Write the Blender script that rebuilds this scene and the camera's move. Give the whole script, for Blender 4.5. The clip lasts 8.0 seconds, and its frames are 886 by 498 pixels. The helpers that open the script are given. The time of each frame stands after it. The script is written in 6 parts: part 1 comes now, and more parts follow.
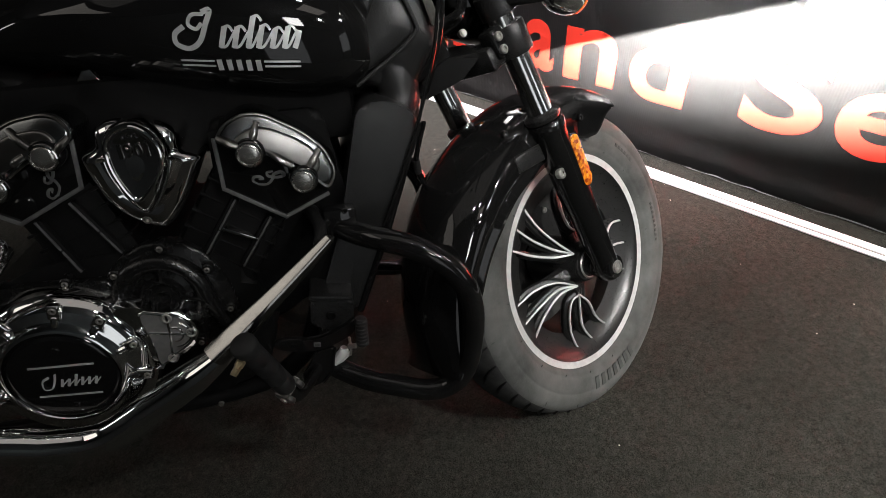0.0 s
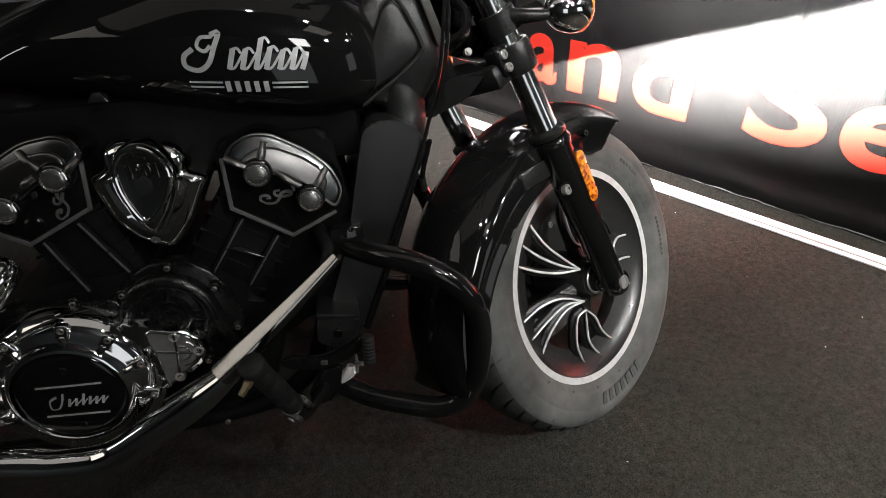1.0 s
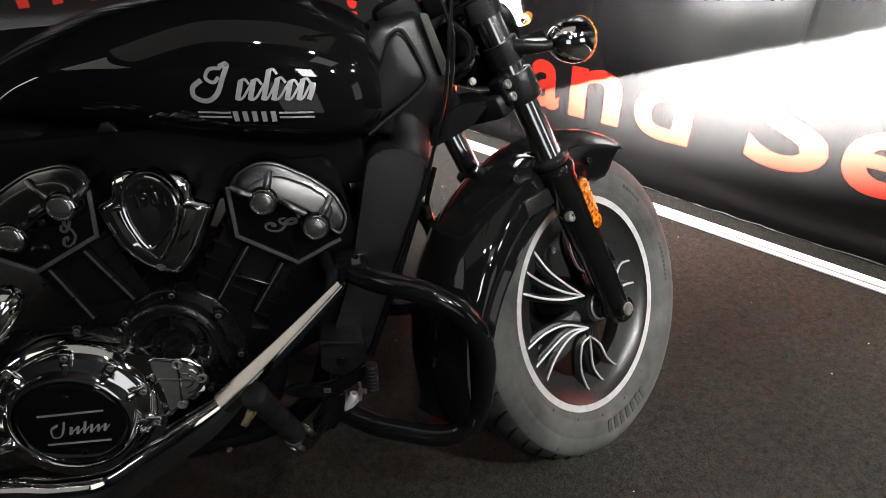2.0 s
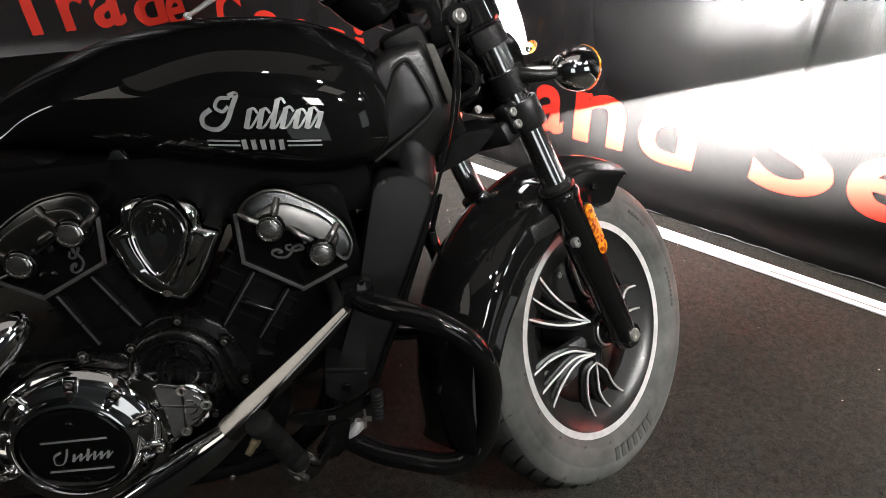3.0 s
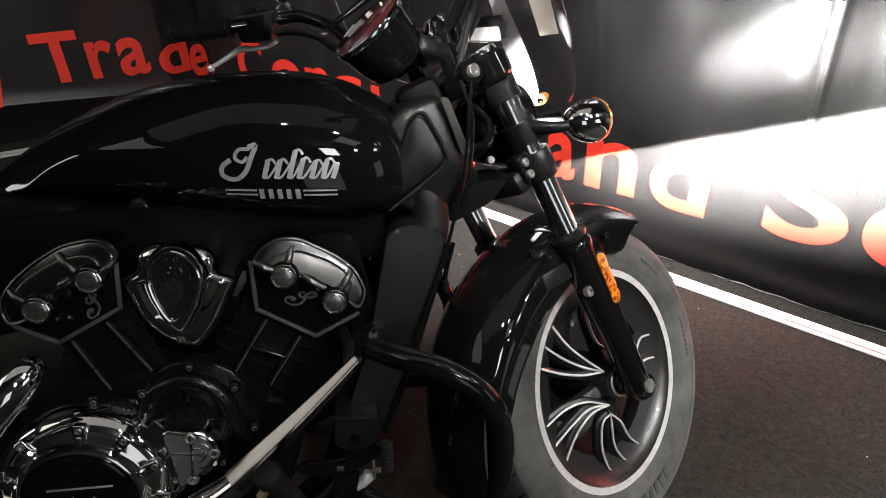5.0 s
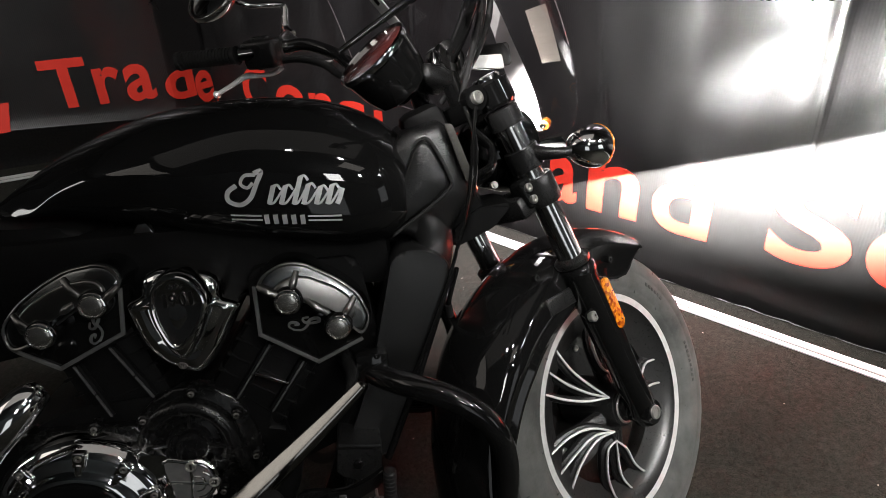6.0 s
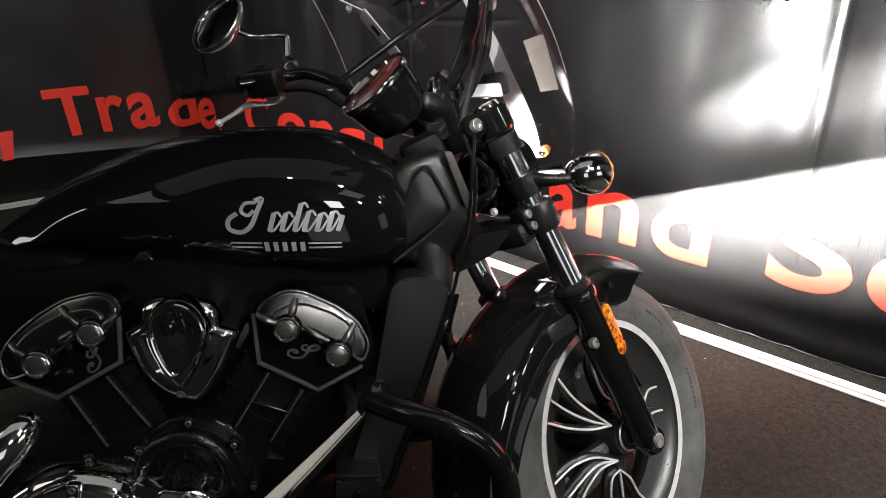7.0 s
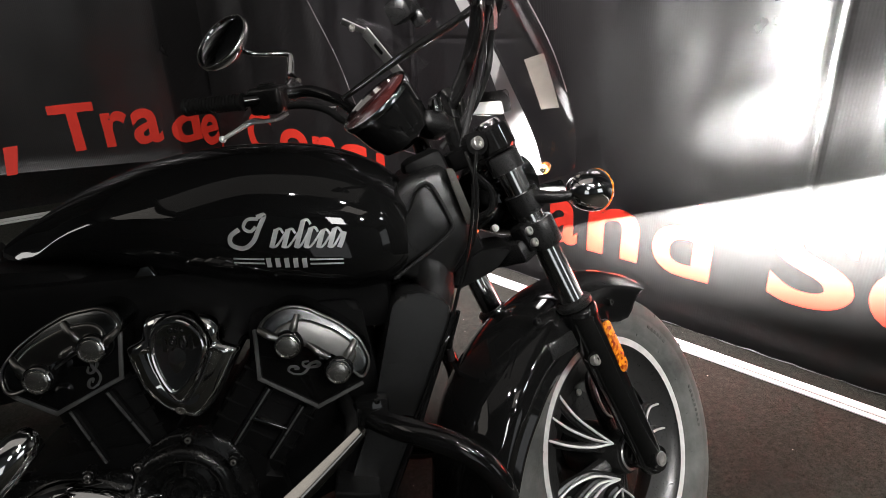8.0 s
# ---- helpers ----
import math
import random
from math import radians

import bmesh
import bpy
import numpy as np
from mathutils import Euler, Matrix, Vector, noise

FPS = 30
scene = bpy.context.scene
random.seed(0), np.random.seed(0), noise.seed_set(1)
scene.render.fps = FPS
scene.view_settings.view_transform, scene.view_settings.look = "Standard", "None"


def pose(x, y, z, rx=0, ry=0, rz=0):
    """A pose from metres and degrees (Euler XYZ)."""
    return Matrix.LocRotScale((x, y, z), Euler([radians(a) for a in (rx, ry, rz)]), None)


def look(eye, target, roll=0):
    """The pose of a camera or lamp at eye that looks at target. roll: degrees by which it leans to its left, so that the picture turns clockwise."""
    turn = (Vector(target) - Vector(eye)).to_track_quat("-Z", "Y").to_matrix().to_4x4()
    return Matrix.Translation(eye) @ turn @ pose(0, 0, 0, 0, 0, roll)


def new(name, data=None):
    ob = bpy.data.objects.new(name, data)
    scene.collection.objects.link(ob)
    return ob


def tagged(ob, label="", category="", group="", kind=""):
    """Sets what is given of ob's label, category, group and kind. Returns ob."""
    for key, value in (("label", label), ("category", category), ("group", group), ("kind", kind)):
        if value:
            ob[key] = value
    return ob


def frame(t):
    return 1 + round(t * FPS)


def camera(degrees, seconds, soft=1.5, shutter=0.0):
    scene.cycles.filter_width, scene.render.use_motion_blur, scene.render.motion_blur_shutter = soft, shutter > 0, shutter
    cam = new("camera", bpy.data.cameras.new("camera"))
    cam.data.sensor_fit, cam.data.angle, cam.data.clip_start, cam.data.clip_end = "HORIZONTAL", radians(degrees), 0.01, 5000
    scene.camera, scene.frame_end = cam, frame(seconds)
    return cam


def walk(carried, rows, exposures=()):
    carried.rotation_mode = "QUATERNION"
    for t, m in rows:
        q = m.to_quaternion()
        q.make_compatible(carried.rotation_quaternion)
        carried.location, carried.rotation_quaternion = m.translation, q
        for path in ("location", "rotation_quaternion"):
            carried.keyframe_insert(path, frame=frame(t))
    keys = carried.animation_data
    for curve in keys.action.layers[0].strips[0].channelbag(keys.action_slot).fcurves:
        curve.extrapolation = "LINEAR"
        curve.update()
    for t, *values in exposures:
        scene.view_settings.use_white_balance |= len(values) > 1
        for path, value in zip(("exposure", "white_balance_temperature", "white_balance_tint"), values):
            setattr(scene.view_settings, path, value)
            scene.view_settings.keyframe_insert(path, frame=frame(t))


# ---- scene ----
cam = camera(75.96, 8.0, 0.65)
walk(cam, [
    (0, pose(0.0000, 0.0000, 1.0572, 51.213, 1.167, -0.938)),
    (0.5, pose(-0.0024, 0.0047, 1.0634, 51.573, 1.316, -0.721)),
    (1, pose(-0.0042, 0.0064, 1.0660, 52.268, 1.620, -0.827)),
    (1.5, pose(-0.0057, 0.0091, 1.0708, 53.270, 1.626, -0.704)),
    (3, pose(-0.0089, 0.0159, 1.0822, 56.494, 1.817, -0.152)),
    (3.5, pose(-0.0081, 0.0166, 1.0856, 57.518, 1.894, 0.241)),
    (4, pose(-0.0099, 0.0177, 1.0888, 58.458, 1.765, 0.667)),
    (4.5, pose(-0.0095, 0.0182, 1.0910, 59.635, 1.827, 0.944)),
    (6, pose(-0.0141, 0.0206, 1.0961, 63.004, 2.012, 1.235)),
    (6.5, pose(-0.0141, 0.0215, 1.0971, 64.435, 2.054, 1.255)),
    (7, pose(-0.0138, 0.0217, 1.0983, 65.536, 2.138, 1.194)),
    (7.5, pose(-0.0126, 0.0210, 1.0990, 66.440, 2.073, 1.343)),
    (8, pose(-0.0141, 0.0203, 1.1009, 67.077, 2.038, 1.348)),
], [(0, 0.35), (1.5, 0.37), (3, 0.53), (3.5, 0.55), (4, 0.48), (4.5, 0.31), (6, 0.27), (8, 0.27)])

# ---- axes of the bike: leaning on its stand, and of its steered front end ----
BIKE = Matrix(((0.98376, -0.17628, -0.03375, 0.2853),
               (0.17949, 0.96621, 0.18500, 0.8266),
               (0.0, -0.18805, 0.98216, 0.0),
               (0, 0, 0, 1)))
STEER = Matrix(((0.7119, -0.5081, -0.4848, -0.025),
                (0.5809, 0.8140, 0.0, 0.026),
                (0.3946, -0.2816, 0.8746, 0.304),
                (0, 0, 0, 1)))
FRONT = BIKE @ STEER

# ---- world and lights ----
world = bpy.data.worlds.new("room_dark")
scene.world = world
world.use_nodes = True
world.node_tree.nodes["Background"].inputs[0].default_value = (0.05, 0.055, 0.06, 1)
world.node_tree.nodes["Background"].inputs[1].default_value = 0.3


def lamp(name, kind, m, energy, color=(1, 1, 1), **more):
    data = bpy.data.lights.new(name, kind)
    data.energy, data.color = energy, color
    ob = new(name, data)
    ob.matrix_world = m
    if kind == "AREA":
        data.shape, data.size, data.size_y = "RECTANGLE", more["size"], more["size_y"]
    if kind == "SPOT":
        data.spot_size, data.spot_blend, data.shadow_soft_size = radians(more["cone"]), more["blend"], more["soft"]
    return ob


# showroom lights added, all unseen: ceiling panels, wall washer, spots on bike and banner
# placed where the white rectangle mirrored on the tank points
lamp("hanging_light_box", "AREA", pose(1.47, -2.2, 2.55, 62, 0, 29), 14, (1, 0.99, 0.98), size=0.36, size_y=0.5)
lamp("added_ceiling_panel", "AREA", pose(3.3, -0.55, 2.6, 0, 0, 10), 14, (0.95, 0.98, 1.0), size=0.5, size_y=0.3)
# unseen spot added to brighten the right-hand floor
lamp("added_spot", "SPOT", look((2.7, 0.0, 2.6), (2.0, 0.75, 0.1)), 345, (1, 0.97, 0.92), cone=84, blend=1.0, soft=0.06)
# stands for a lit ceiling mirrored in tank and pipe
lamp("added_ceiling_panel", "AREA", pose(-0.3, 0.25, 2.88, 0, 0, 8), 3.3, (1, 0.94, 0.88), size=3.4, size_y=1.3)
# added behind the raised banner to brighten its floor stripe
lamp("added_ceiling_panel", "AREA", pose(-3.0, 2.95, 2.7, 0, 0, 40), 13, (1, 0.97, 0.93), size=0.5, size_y=0.2)
# added for the rocker covers to reflect
lamp("added_ceiling_panel", "AREA", pose(1.75, -0.9, 2.86, 0, 0, 0), 3.0, (1, 0.93, 0.86), size=1.0, size_y=0.6)
# two unseen panels added to put bright streaks on fork and guard
lamp("added_wall_panel", "AREA", pose(5.1, -2.2, 1.4, 0, 90, 0), 7, (0.95, 0.98, 1.0), size=1.6, size_y=1.5)
lamp("added_wall_panel", "AREA", pose(1.1, -3.1, 1.0, 90, 0, 0), 4.4, (0.95, 0.98, 1.0), size=1.2, size_y=1.7)
# placed by the bright streak along the tank's rear crease
lamp("doorway_light", "AREA", pose(-4.4, 0.5, 1.75, 0, -90, 0), 6.5, (1, 0.98, 0.95), size=1.7, size_y=0.25)
# three spots added to lift headstock, tank front and bars
lamp("added_spot", "SPOT", look((0.15, -0.25, 2.75), (0.04, 0.86, 0.80)), 130, (1, 0.98, 0.95), cone=17, blend=1.0, soft=0.05)
lamp("added_spot", "SPOT", look((2.4, -1.5, 2.7), (0.05, 0.90, 0.92)), 130, (1, 0.98, 0.95), cone=24, blend=1.0, soft=0.07)
lamp("added_spot", "SPOT", look((1.0, -0.35, 2.75), (-0.05, 0.80, 0.75)), 40, (1, 0.98, 0.95), cone=34, blend=1.0, soft=0.05)
# narrow spot added to brighten the screen sticker and strip
lamp("added_spot", "SPOT", look((-1.3, -2.4, 2.4), (0.085, 1.12, 0.98)), 850, (1, 0.96, 0.94), cone=6.5, blend=0.7, soft=0.03)
# stands for lit ceiling mirrored in the upper exhaust
lamp("added_ceiling_panel", "AREA", pose(-2.85, -0.45, 2.87, 0, 0, 0), 7.5, (1, 0.93, 0.85), size=1.5, size_y=1.6)
# added fill on the back wall, lifts what the chrome mirrors
lamp("added_wall_wash", "AREA", pose(0.3, -2.2, 2.75, -55, 0, 0), 6, (0.90, 1.0, 1.0), size=4.0, size_y=0.3)
# spot added to light the front wheel and floor beside it
lamp("added_spot", "SPOT", look((1.9, -0.8, 2.6), (1.30, 0.95, 0.25)), 480, (1, 0.98, 0.95), cone=54, blend=1.0, soft=0.05)
# both added to brighten the banner and its lettering
lamp("added_spot", "SPOT", look((-0.2, 0.9, 2.75), (0.22, 2.32, 1.2)), 1900, (1, 0.91, 0.94), cone=74, blend=1.0, soft=0.05)
lamp("added_spot", "SPOT", look((-1.0, 1.2, 2.75), (-1.85, 2.9, 0.75)), 560, (1, 0.96, 0.95), cone=78, blend=1.0, soft=0.05)
# the bike's own headlamp: low beam under its cut-off shade, and the smaller beam above it
BULB = Vector((0.161, 0.0, 0.499))


def beam(name, at, az, el, energy, cone, flat, blend, soft):
    a, e = radians(az), radians(el)
    d = Vector((math.cos(a) * math.cos(e), math.sin(a) * math.cos(e), math.sin(e)))
    side = Vector((-math.sin(a), math.cos(a), 0.05)).normalized()
    up = (-d).cross(-side)
    m = Matrix((-side, up, -d)).transposed().to_4x4()
    m.translation = at
    return lamp(name, "SPOT", FRONT @ m @ Matrix.Diagonal((1, flat, 1, 1)), energy, (1, 0.98, 0.95), cone=cone, blend=blend, soft=soft)


beam("headlight_low_beam", BULB, -12, -35.0, 9500, 108, 0.235, 1.0, 0.0006)
beam("headlight_high_beam", BULB + Vector((0, -0.05, 0.03)), -5, -22.3, 2100, 34, 0.40, 1.0, 0.002)
beam("headlight_halo", BULB + Vector((0, -0.09, 0.03)), -8, -16, 650, 80, 0.75, 1.0, 0.01)
beam("headlight_stray_light", BULB + Vector((0, 0, 0.033)), -12, -8, 60, 96, 0.9, 1.0, 0.02)


# ---- materials ----
def principled(name):
    m = bpy.data.materials.new(name)
    m.use_nodes = True
    return m, m.node_tree, m.node_tree.nodes["Principled BSDF"]


def noise_node(tree, scale, detail=4.0, rough=0.6, stretch=None, coords="Object"):
    co = tree.nodes.new("ShaderNodeTexCoord")
    n = tree.nodes.new("ShaderNodeTexNoise")
    n.inputs["Scale"].default_value, n.inputs["Detail"].default_value, n.inputs["Roughness"].default_value = scale, detail, rough
    if stretch:
        mp = tree.nodes.new("ShaderNodeMapping")
        mp.inputs["Scale"].default_value = stretch
        tree.links.new(co.outputs[coords], mp.inputs[0])
        tree.links.new(mp.outputs[0], n.inputs["Vector"])
    else:
        tree.links.new(co.outputs[coords], n.inputs["Vector"])
    return n


def ramp(tree, source, a, b, ca, cb):
    r = tree.nodes.new("ShaderNodeValToRGB")
    r.color_ramp.elements[0].position, r.color_ramp.elements[1].position = a, b
    r.color_ramp.elements[0].color, r.color_ramp.elements[1].color = (*ca, 1), (*cb, 1)
    tree.links.new(source, r.inputs[0])
    return r


def surface(name, dark, light, rough=(0.3, 0.5), metal=0.0, scale=30.0, fine=300.0, bump=0.0, coat=0.0, spec=0.5, stretch=None, detail=5.0):
    """Two-scale varied surface: large patches in colour and gloss, fine grain in relief."""
    m, tree, p = principled(name)
    big, small = noise_node(tree, scale, detail, stretch=stretch), noise_node(tree, fine, 3.0, stretch=stretch)
    c = ramp(tree, big.outputs[0], 0.3, 0.72, dark, light)
    tree.links.new(c.outputs[0], p.inputs["Base Color"])
    r = ramp(tree, small.outputs[0], 0.3, 0.7, (rough[0],) * 3, (rough[1],) * 3)
    tree.links.new(r.outputs[0], p.inputs["Roughness"])
    p.inputs["Metallic"].default_value = metal
    p.inputs["Coat Weight"].default_value = coat
    p.inputs["Coat Roughness"].default_value = 0.03
    p.inputs["Specular IOR Level"].default_value = spec
    if bump:
        b = tree.nodes.new("ShaderNodeBump")
        b.inputs["Strength"].default_value, b.inputs["Distance"].default_value = bump, 0.001
        tree.links.new(small.outputs[0], b.inputs["Height"])
        tree.links.new(b.outputs[0], p.inputs["Normal"])
    return m


GLOSS = surface("gloss_black_paint", (0.0035, 0.0035, 0.0035), (0.006, 0.006, 0.006), (0.03, 0.06), coat=0.62, scale=8, fine=900, spec=0.05)
SATIN = surface("satin_black_metal", (0.007, 0.007, 0.007), (0.013, 0.013, 0.013), (0.22, 0.36), scale=25, fine=700, bump=0.15, spec=0.34)
MATT = surface("matt_black_casting", (0.0035, 0.0035, 0.0035), (0.006, 0.006, 0.006), (0.40, 0.55), scale=25, fine=600, bump=0.2, spec=0.11)
PLASTIC = surface("grained_black_plastic", (0.0055, 0.0055, 0.0055), (0.009, 0.009, 0.009), (0.24, 0.34), scale=20, fine=900, bump=0.4, spec=0.75)
TUBEBLACK = surface("black_powder_coat", (0.004, 0.004, 0.004), (0.007, 0.007, 0.007), (0.05, 0.08), scale=20, fine=120, spec=0.5)
RUBBER = surface("black_rubber", (0.007, 0.007, 0.007), (0.014, 0.014, 0.014), (0.55, 0.75), scale=40, fine=500, bump=0.3, spec=0.25)
TYRE = surface("dusty_tyre_rubber", (0.036, 0.038, 0.036), (0.105, 0.107, 0.101), (0.65, 0.85), scale=11, fine=350, bump=0.25, spec=0.3)
TREAD = surface("tyre_tread_rubber", (0.02, 0.02, 0.02), (0.05, 0.05, 0.048), (0.6, 0.8), scale=30, fine=350, bump=0.3, spec=0.3)
CHROME = surface("chrome", (0.72, 0.72, 0.72), (0.8, 0.8, 0.79), (0.03, 0.07), metal=1.0, scale=20, fine=300)
FORKCHROME = surface("fork_tube_chrome", (0.78, 0.78, 0.78), (0.85, 0.85, 0.84), (0.10, 0.16), metal=1.0, scale=30, fine=300)
ROCKERFACE = surface("satin_smoked_chrome", (0.145, 0.143, 0.137), (0.180, 0.177, 0.170), (0.275, 0.285), metal=1.0, scale=40, fine=60)
ROCKER = surface("dark_smoked_chrome", (0.125, 0.132, 0.132), (0.16, 0.167, 0.167), (0.235, 0.245), metal=1.0, scale=25, fine=60)
SMOKED = surface("smoked_chrome", (0.46, 0.46, 0.46), (0.54, 0.537, 0.53), (0.07, 0.12), metal=1.0, scale=25, fine=200)
SOOT = surface("soot_black", (0.0004, 0.0004, 0.0004), (0.0006, 0.0006, 0.0006), (0.8, 0.9), scale=20, fine=300, spec=0.0)
# base darkened to stand for shade under the tank and behind the head
SHADEPLASTIC = surface("shaded_black_plastic", (0.0026, 0.0026, 0.0027), (0.0040, 0.0040, 0.0041), (0.5, 0.65), scale=20, fine=300, spec=0.08)
ENGINEBLACK = surface("smooth_engine_black", (0.004, 0.004, 0.004), (0.006, 0.006, 0.006), (0.22, 0.30), scale=25, fine=90, spec=0.42)
DISC = surface("brake_disc_steel", (0.06, 0.06, 0.058), (0.11, 0.108, 0.105), (0.3, 0.45), metal=0.6, scale=60, fine=500)
MACHINED = surface("machined_aluminium", (0.5, 0.5, 0.49), (0.64, 0.64, 0.63), (0.38, 0.5), metal=0.35, scale=60, fine=500, bump=0.1)
RIMGREY = surface("painted_rim_grey", (0.012, 0.012, 0.012), (0.020, 0.0196, 0.0192), (0.25, 0.4), metal=0.25, scale=20, fine=300)
PLATEGREY = surface("aged_plate", (0.035, 0.034, 0.029), (0.06, 0.058, 0.05), (0.4, 0.55), metal=0.3, scale=60, fine=400)
EDGE = surface("dull_machined_edge", (0.09, 0.09, 0.09), (0.14, 0.14, 0.138), (0.35, 0.5), metal=0.3, scale=60, fine=400)
BOLT = surface("zinc_bolt", (0.40, 0.39, 0.37), (0.58, 0.57, 0.54), (0.25, 0.45), metal=0.9, scale=200, fine=600)
DULLBOLT = surface("dull_steel_bolt", (0.16, 0.155, 0.145), (0.26, 0.25, 0.235), (0.3, 0.5), metal=0.8, scale=200, fine=600)
BRASS = surface("dull_brass", (0.34, 0.28, 0.17), (0.46, 0.38, 0.24), (0.25, 0.4), metal=0.9, scale=200, fine=600)
WORN = surface("worn_black_metal", (0.03, 0.029, 0.028), (0.16, 0.155, 0.148), (0.28, 0.42), metal=0.7, scale=90, fine=500, bump=0.1)
SILVER = surface("silver_decal", (0.42, 0.43, 0.43), (0.55, 0.55, 0.55), (0.3, 0.4), metal=0.3, scale=60, fine=300)
SATINCHROME = surface("satin_chrome", (0.27, 0.263, 0.25), (0.32, 0.312, 0.297), (0.12, 0.18), metal=1.0, scale=40, fine=400)
CASTGREY = surface("bead_blasted_alloy", (0.12, 0.12, 0.117), (0.17, 0.169, 0.164), (0.38, 0.5), metal=0.4, scale=60, fine=500, bump=0.2)
LEVER = surface("polished_aluminium", (0.80, 0.80, 0.79), (0.88, 0.88, 0.87), (0.20, 0.26), metal=0.3, scale=60, fine=80)
STRIPE = surface("white_painted_trim", (0.66, 0.66, 0.64), (0.8, 0.8, 0.78), (0.4, 0.6), scale=6, fine=80, bump=0.1)
TRIMDARK = surface("dark_trim_gap", (0.03, 0.03, 0.03), (0.07, 0.07, 0.065), (0.5, 0.7), scale=20, fine=80)
TYREMARK = surface("tyre_marking_rubber", (0.035, 0.037, 0.036), (0.055, 0.058, 0.056), (0.7, 0.85), scale=40, fine=350, spec=0.3)
CAP = surface("brushed_cap", (0.50, 0.49, 0.46), (0.66, 0.65, 0.62), (0.16, 0.26), metal=0.95, scale=90, fine=500, bump=0.03)
# pale pink base imitates headlamp light caught in the screen's edge
FROST = surface("lit_acrylic_edge", (0.20, 0.17, 0.175), (0.30, 0.26, 0.265), (0.15, 0.25), scale=40, fine=120)
WALLBLACK = surface("black_wall_paint", (0.008, 0.008, 0.008), (0.014, 0.014, 0.014), (0.6, 0.8), scale=4, fine=80)
ROOM = surface("dull_room_paint", (0.040, 0.044, 0.046), (0.060, 0.065, 0.068), (0.6, 0.8), scale=3, fine=60)
RED = surface("red_print", (0.215, 0.0115, 0.0065), (0.25, 0.0140, 0.0075), (0.5, 0.65), scale=8, fine=300, spec=0.15)
# amber base imitates headlamp light on the screen grommet
AMBERDARK = surface("amber_lit_rubber", (0.12, 0.03, 0.004), (0.22, 0.06, 0.01), (0.1, 0.2), scale=40, fine=300)
LABELPAPER = surface("pale_paper_label", (0.5, 0.47, 0.42), (0.62, 0.58, 0.52), (0.5, 0.7), scale=60, fine=300)
PRINTGREY = surface("faint_print", (0.50, 0.45, 0.385), (0.57, 0.515, 0.445), (0.5, 0.7), scale=60, fine=300)


def vinyl():
    """Black banner vinyl: fine woven ribs, soft waviness in gloss."""
    m, tree, p = principled("black_banner_vinyl")
    big = noise_node(tree, 3.0, 6.0)
    c = ramp(tree, big.outputs[0], 0.3, 0.75, (0.0075, 0.0073, 0.0073), (0.0110, 0.0107, 0.0107))
    tree.links.new(c.outputs[0], p.inputs["Base Color"])
    co = tree.nodes.new("ShaderNodeTexCoord")
    w = tree.nodes.new("ShaderNodeTexWave")
    w.bands_direction = "X"
    w.inputs["Scale"].default_value, w.inputs["Distortion"].default_value = 38.0, 0.6
    tree.links.new(co.outputs["UV"], w.inputs["Vector"])
    fine = noise_node(tree, 500.0, 2.0)
    add = tree.nodes.new("ShaderNodeMath")
    add.operation = "MULTIPLY_ADD"
    add.inputs[1].default_value = 0.5
    tree.links.new(fine.outputs[0], add.inputs[0])
    tree.links.new(w.outputs["Fac"], add.inputs[2])
    b = tree.nodes.new("ShaderNodeBump")
    b.inputs["Strength"].default_value, b.inputs["Distance"].default_value = 0.22, 0.0010
    tree.links.new(add.outputs[0], b.inputs["Height"])
    tree.links.new(b.outputs[0], p.inputs["Normal"])
    r = ramp(tree, big.outputs[0], 0.3, 0.7, (0.27,) * 3, (0.34,) * 3)
    tree.links.new(r.outputs[0], p.inputs["Roughness"])
    p.inputs["Specular IOR Level"].default_value = 0.5
    p.inputs["Coat Weight"].default_value, p.inputs["Coat Roughness"].default_value = 0.05, 0.3
    tree.links.new(b.outputs[0], p.inputs["Coat Normal"])
    return m


def clear(name, tint, rough, ior):
    m, tree, p = principled(name)
    p.inputs["Base Color"].default_value = (*tint, 1)
    p.inputs["Transmission Weight"].default_value = 1.0
    p.inputs["Roughness"].default_value, p.inputs["IOR"].default_value = rough, ior
    return m


def carpet():
    """Needle-felt carpet: broad worn patches, pile clumps and fine fibre grain."""
    m, tree, p = principled("dark_carpet")
    broad, clump, fibre = noise_node(tree, 1.6, 6.0, 0.65), noise_node(tree, 60.0, 6.0, 0.75), noise_node(tree, 400.0, 4.0, 0.8)
    a = ramp(tree, broad.outputs[0], 0.3, 0.75, (0.0178, 0.0177, 0.0157), (0.0345, 0.0350, 0.0308))
    b = ramp(tree, clump.outputs[0], 0.3, 0.7, (0.58, 0.57, 0.55), (1.45, 1.42, 1.38))
    c = ramp(tree, fibre.outputs[0], 0.35, 0.68, (0.25, 0.25, 0.25), (1.95, 1.95, 1.95))
    mix = []
    for x, y in ((a, b), (None, c)):
        n = tree.nodes.new("ShaderNodeMix")
        n.data_type, n.blend_type = "RGBA", "MULTIPLY"
        n.inputs[0].default_value = 1.0
        tree.links.new(x.outputs[0] if x else mix[-1].outputs[2], n.inputs[6])
        tree.links.new(y.outputs[0], n.inputs[7])
        mix.append(n)
    tree.links.new(mix[-1].outputs[2], p.inputs["Base Color"])
    p.inputs["Roughness"].default_value, p.inputs["Specular IOR Level"].default_value = 0.95, 0.1
    bump = tree.nodes.new("ShaderNodeBump")
    bump.inputs["Strength"].default_value, bump.inputs["Distance"].default_value = 0.9, 0.002
    tree.links.new(fibre.outputs[0], bump.inputs["Height"])
    tree.links.new(bump.outputs[0], p.inputs["Normal"])
    return m


CARPET = carpet()
VINYL = vinyl()
